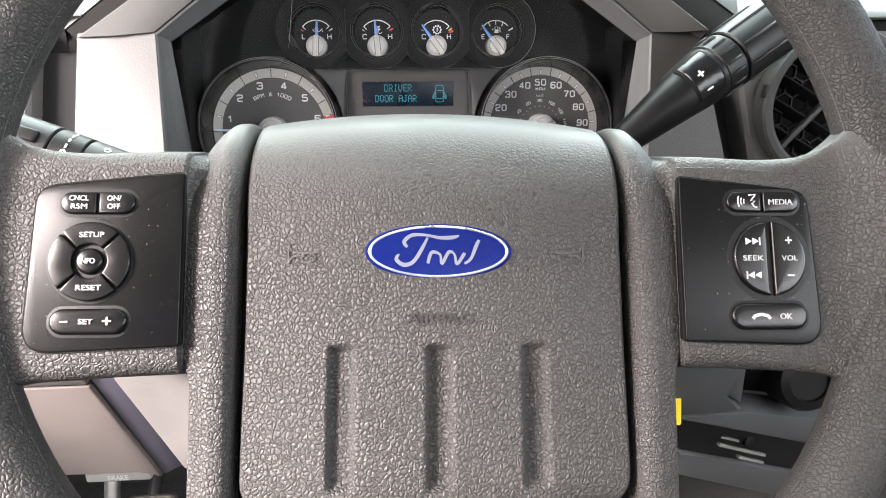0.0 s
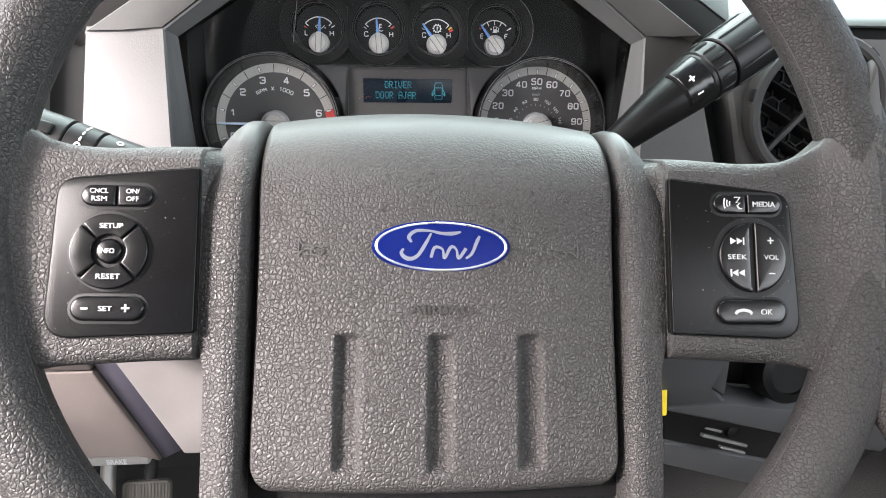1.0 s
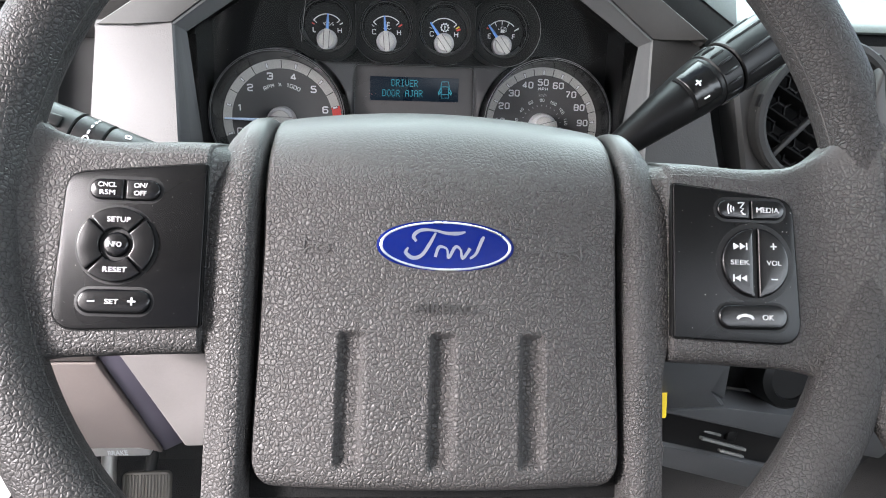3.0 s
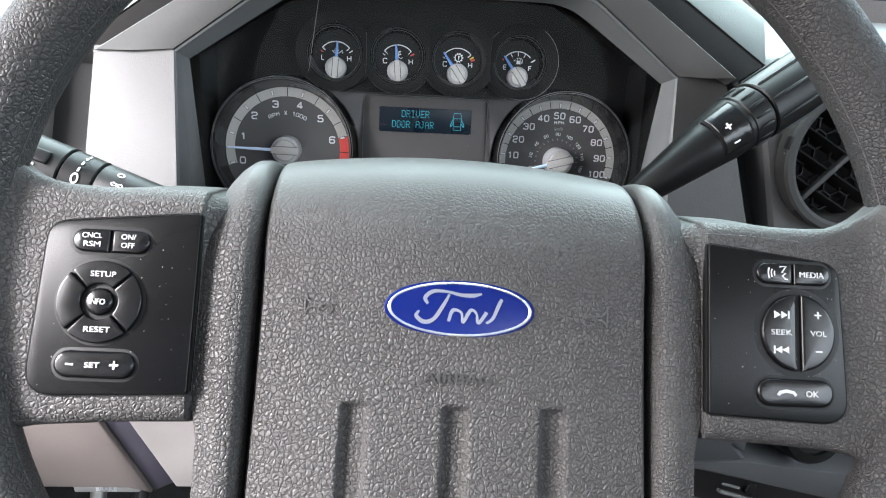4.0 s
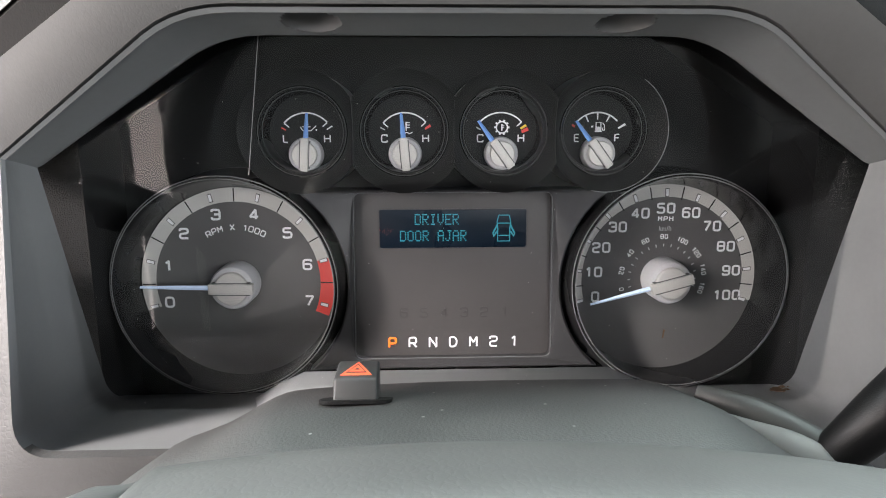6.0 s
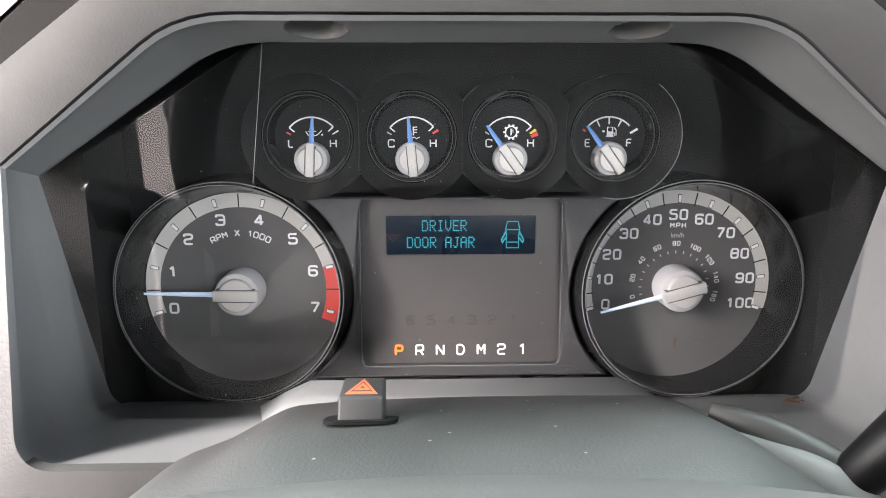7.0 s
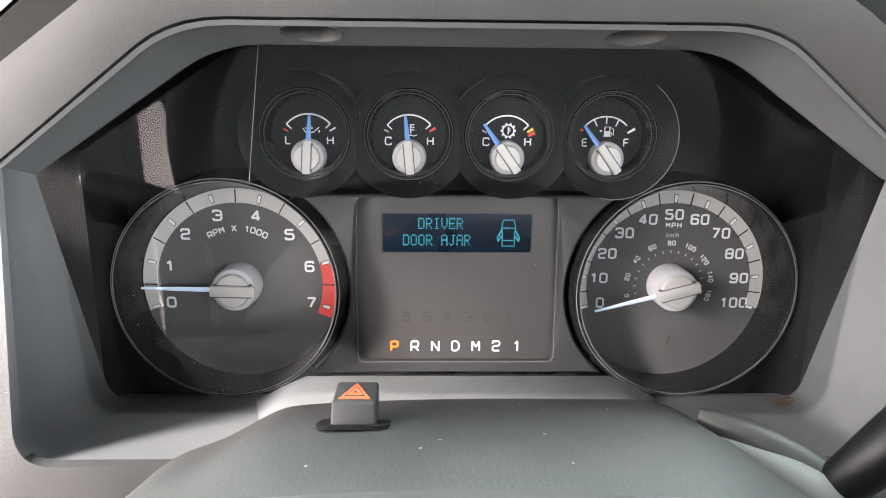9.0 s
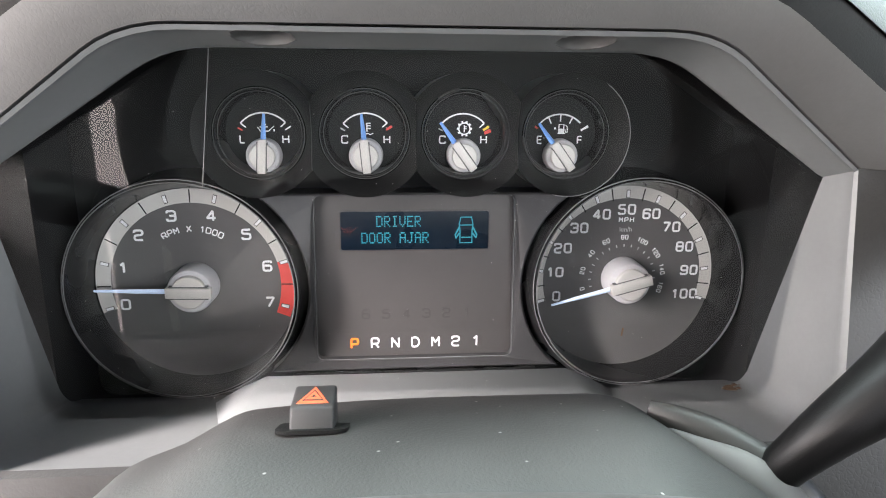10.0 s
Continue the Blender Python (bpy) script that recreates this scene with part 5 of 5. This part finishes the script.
def build_lever():
    lever = thing("gear_lever", COLUMN @ pose(0, -0.0028, 0), "black plastic column gear lever with plus and minus button", "gear lever")
    axis = smooth_path([(102, 57, -128, 6.4), (110, 68, -120, 7.2), (121, 79.5, -113, 9.0), (138.5, 93, -107.5, 11.9), (155, 105.5, -105, 14.8), (170, 116.5, -105, 17.0), (178, 122.5, -105.5, 17.6)], 6)
    part("arm", tube([p[:3] for p in axis], [p[3] for p in axis], 28), M_STALK, lever, "tapering matt black arm")
    d = Vector((22, 15, -1)).normalized()
    p0 = Vector((178, 122.5, -105.5))
    def along(t):
        return p0 + d * t
    for a, b, r0, r1 in ((0.6, 15.5, 18.0, 18.4), (16.5, 64, 19.0, 19.4)):
        pts = [along(a), along(a + 0.8), along(b - 0.8), along(b)]
        collar = part("collar", tube(pts, [r0 - 0.9, r0, r1, r1 - 0.9], 36), M_STALK, lever, "ribbed black grip")
        side = d.cross(Vector((0, 0, 1))).normalized()
        count = 16 if b < 20 else 9
        for k in range(count):
            ang = TAU * k / count + 0.2
            off = side * math.cos(ang) + side.cross(d) * math.sin(ang)
            end = b - 2.5 if b < 20 else a + 34
            q = [along(a + 2.2) + off * (r0 - 0.6), along(a + 3.2) + off * (r0 + 0.1), along(end - 1) + off * (r1 + 0.1), along(end) + off * (r1 - 0.6)]
            part("rib", tube(q, [0.8, 1.0, 1.0, 0.8], 8), M_STALK, collar)
    # Push button with plus and minus, bent round the arm on the side towards the driver.
    e0 = (Vector((0.05, 0.06, 1)) - d * d.dot(Vector((0.05, 0.06, 1)))).normalized()
    e1 = e0.cross(d)

    def skin(t, deg, lift):
        r = 17.6 + 0.02 * t - 0.0029 * t * t + lift
        return along(t) + (e0 * math.cos(radians(deg)) + e1 * math.sin(radians(deg))) * r

    def patch(outline, low, high):
        """A plate of (t, degrees) points that follows the arm."""
        rings = [[skin(t, a, low) for t, a in outline], [skin(t, a, high - 0.3) for t, a in outline]]
        ct, ca = sum(p[0] for p in outline) / len(outline), sum(p[1] for p in outline) / len(outline)
        for k in (0.96, 0.7, 0.4, 0.1):
            rings.append([skin(ct + (t - ct) * k, ca + (a - ca) * k, high) for t, a in outline])
        return rings_mesh(rings)

    def sheet(t0, t1, a0, a1):
        side = 8
        pts = [(t0 + (t1 - t0) * k / side, a0) for k in range(side)] + [(t1, a0 + (a1 - a0) * k / side) for k in range(side)]
        pts += [(t1 - (t1 - t0) * k / side, a1) for k in range(side)] + [(t0, a1 - (a1 - a0) * k / side) for k in range(side)]
        return pts

    part("button_gap", patch(sheet(-23.8, -2.0, -52, 52), -1.0, 0.5), M_GAP, lever)
    btn = part("button", patch(sheet(-22.2, -3.6, -46.5, 46.5), -1.0, 0.95), M_BUTTON, lever, "satin black rocker button")
    plus = joined(patch(sheet(-17.7, -13.3, 2.6, 5.4), 0.7, 1.25), patch(sheet(-16.0, -15.0, -3.0, 11.0), 0.7, 1.25))
    part("sign", plus, M_WHITE, btn, "white plus")
    part("sign", patch(sheet(-16.8, -12.8, -32.5, -29.6), 0.7, 1.25), M_WHITE, btn, "white minus")
    return lever


build_lever()


def build_stalk():
    st = thing("indicator_stalk", COLUMN, "black plastic indicator and wiper stalk", "stalk")
    d = Vector((-90, 29, 3)).normalized()
    p0 = Vector((-112, 39, -78))
    def along(t):
        return p0 + d * t
    def piece(name, stations, label=""):
        return part(name, tube([along(t) for t, r in stations], [r for t, r in stations], 28), M_STALK, st, label)
    piece("arm", [(-40, 8), (0, 9.5), (30, 11.0), (66, 13.0), (67, 12.4)], "tapering arm")
    piece("collar", [(67.6, 12.6), (68.2, 13.3), (83, 14.2), (83.6, 13.6)], "turning collar")
    piece("knob", [(84.2, 13.8), (84.8, 14.6), (106, 15.4), (118, 15.0), (121, 12)], "end knob")
    side = Vector((-d.y, d.x, 0)).normalized() * -1
    frame_m = Matrix(((-d.x, side.x * -1, 0, 0), (-d.y, side.y * -1, 0, 0), (-d.z, 0, 1, 0), (0, 0, 0, 1)))
    def on(t, y, r, mesh):
        return moved(mesh, Matrix.Translation(along(t) * MM) @ frame_m @ Matrix.Translation((0, y * MM, math.sqrt(max(0, r * r - y * y)) * MM)) @ Matrix.Rotation(-math.asin(max(-1, min(1, y / r))), 4, "X"))
    # White signs round the collar and arm.
    for y, h in ((12.2, 1.2), (10.4, 1.5), (7.6, 1.8), (4.0, 2.2)):
        part("sign", on(75, -y, 14.1, box(-0.4, 0.4, -h / 2, h / 2, -0.2, 0.12)), M_WHITE, st, "white bar")
    part("sign", on(75, 0.8, 14.1, strip(circle(1.5, 20, ry=2.4), 0.6, 0.12, 0.3, True)), M_WHITE, st, "white ring")
    part("sign", on(97, 1.2, 15.3, box(-2.6, 2.6, -0.8, 0.8, -0.3, 0.25, 0.3)), M_WHITE, st, "white bar")
    for s in (-1, 1):
        arrow = [(s * 0.4, 0.6), (s * 1.7, 0.6), (s * 1.7, 1.2), (s * 3.0, 0), (s * 1.7, -1.2), (s * 1.7, -0.6), (s * 0.4, -0.6)]
        part("sign", on(56, -3.0, 12.6, strip(arrow, 0.3, 0.15, 0.3, True)), M_WHITE, st, "white arrow outline")
    part("sign", on(57, -8.4, 12.7, strip(circle(1.6, 16, ry=1.2), 0.3, 0.15, 0.3, True)), M_WHITE, st, "white lamp outline")
    part("flat", on(98, -4.0, 14.6, box(-9, 9, -3.5, 3.5, -1, 1.6, 1.2)), M_STALK, st, "flattened thumb face")
    return st


build_stalk()


# ================= below the wheel =================
def build_lower():
    def knee_y(z):
        return 0.426 - (z - 0.50) * 0.25

    def sheet(name, pts, mat, label, thick=0.02):
        front = [(x, knee_y(z) + dy, z) for x, z, dy in pts]
        rear = [(x, y + thick, z) for x, y, z in front]
        bm = rings_mesh([front, rear], scale=1.0)
        bmesh.ops.bevel(bm, geom=[e for e in bm.edges if abs(e.verts[0].co.y - e.verts[1].co.y) < 0.018 or True], offset=0.002, segments=2, affect="EDGES", profile=0.5)
        return part(name, bm, mat, knee, label)

    knee = thing("knee_panel", pose(0, 0, 0), "pale grey lower dash panel below the steering column", "dash panel", kind="structure")
    sheet("left_panel", [(-0.45, 0.505, 0), (-0.245, 0.505, 0), (-0.228, 0.493, 0), (-0.252, 0.613, 0), (-0.45, 0.613, 0)], M_KNEE, "pale tan-grey panel")
    sheet("upper_strip", [(-0.45, 0.615, 0.0), (-0.252, 0.615, 0.0), (-0.258, 0.665, 0.0), (-0.45, 0.665, 0.0)], M_KNEE, "pale tan-grey strip")
    sheet("edge_strip", [(-0.228, 0.492, 0.004), (-0.207, 0.504, 0.006), (-0.236, 0.64, 0.006), (-0.256, 0.64, 0.004)], M_PURPLE, "dark bevelled edge")
    sheet("middle_panel", [(-0.205, 0.506, -0.002), (0.12, 0.506, -0.002), (0.12, 0.66, -0.002), (-0.236, 0.66, -0.002), (-0.234, 0.64, -0.002)], M_LOWER, "pale grey panel under the column")

    # Parking brake release.
    br = thing("brake_release", pose(-0.294, 0.484, 0.4475, 90), "grey parking brake release handle with white writing", "handle")
    part("grip", box(-31, 31, -5.5, 5.5, -8, 4, 2.5), M_GRIP, br, "pale grey pull handle")
    part("bracket", box(-20, 20, -4, 75, -22, -8, 2), M_DARK, br, "dark bracket")
    part("lettering", lettering("BRAKE", 6.0, 19, 0.02, 0.4, z=4.0), M_WHITE, br, "white word")
    # Pedal with a ribbed pad.
    pd = thing("brake_pedal", pose(-0.335, 0.60, 0.27, 60), "ribbed dark rubber brake pedal with steel arm", "pedal")
    part("pad", slab(rounded([(-30, -26), (30, -26), (30, 26), (-30, 26)], 8), -10, 0, 2), M_RUBBER, pd, "dark rubber pad")
    for k in range(14):
        part("rib", box(-28 + 4.1 * k, -25.6 + 4.1 * k, -23, 23, -1, 1.8, 0.8), M_RUBBER, pd, "worn rubber rib")
    part("arm", tube([(0, 10, -8), (0, 90, -40), (-10, 200, -150), (-10, 330, -360)], [8, 8, 8, 8], 12), M_DARK, pd, "dark steel arm")
    rod = thing("linkage_rod", pose(-0.372, 0.60, 0.315, 60), "bare steel linkage rod in the footwell", "rod")
    part("rod", tube([(0, -60, 0), (0, 60, 0)], [9, 9], 16), M_METAL, rod)
    # Centre stack edge beside the wheel.
    def stack_y(z):
        return 0.388 - (z - 0.56) * 0.38

    cs = thing("centre_stack", pose(0, 0, 0), "grey and black lower centre of the dashboard", "console", kind="structure")

    def face(name, pts, mat, label, dy=0.0, thick=0.03):
        front = [(x, stack_y(z) + dy, z) for x, z in pts]
        bm = rings_mesh([front, [(x, y + thick, z) for x, y, z in front]], scale=1.0)
        bmesh.ops.bevel(bm, geom=bm.edges[:], offset=0.0025, segments=2, affect="EDGES", profile=0.5)
        return part(name, bm, mat, cs, label)

    face("upper_face", [(0.205, 0.571), (0.262, 0.576), (0.237, 0.597), (0.236, 0.70), (0.15, 0.70), (0.15, 0.62)], M_CONSOLE, "grey facing")
    face("wedge", [(0.2375, 0.5965), (0.263, 0.5775), (0.243, 0.64)], M_CONSOLE, "grey wedge", 0.006)
    face("recess", [(0.245, 0.578), (0.46, 0.535), (0.46, 0.70), (0.240, 0.70)], M_GAP, "black recess", 0.03)
    face("shelf_face", [(0.209, 0.569), (0.345, 0.521), (0.46, 0.48), (0.46, 0.535), (0.262, 0.576), (0.205, 0.572)], M_CONSOLE, "grey shelf edge", -0.003)
    face("black_band", [(0.229, 0.512), (0.46, 0.425), (0.46, 0.482), (0.211, 0.568)], M_MASK, "black band", 0.004)
    face("lower_face", [(0.242, 0.47), (0.46, 0.37), (0.46, 0.424), (0.229, 0.511)], M_CONSOLE, "grey lower facing", 0.0)
    kn = thing("dial_knob", pose(0.312, 0.388, 0.60, 70), "round dark rubber control knob in the black recess", "knob")
    part("grip", lathe([(26, -20), (26, 2), (24, 6), (17, 7.5), (16, 5), (0.01, 5)], 40), M_STALK, kn)
    pt = thing("latch", pose(0.283, stack_y(0.516) - 0.002, 0.516, 69, 18, 0), "dark plastic latch with a small button on the black band", "latch")
    part("slot", box(-24, 24, -1.5, 1.5, -2, 3, 0.6), M_LIP, pt)
    part("slot", box(-24, -6, 6, 8.5, -2, 3, 0.6), M_LIP, pt)
    part("button", box(0, 9, 4, 16, -2, 4, 1.5), M_STALK, pt)
    part("lower_slot", box(-2, 24, -8, -5.5, -2, 3, 0.6), M_LIP, pt)
    tag = thing("tag", pose(0.1955, 0.372, 0.589, 70), "yellow plastic tag hanging beside the column", "tag")
    part("card", slab(rounded([(-10, -13), (7, -13), (7, 20), (-10, 20)], 2), 0, 1.2, 0.3), M_TAG, tag)


build_lower()
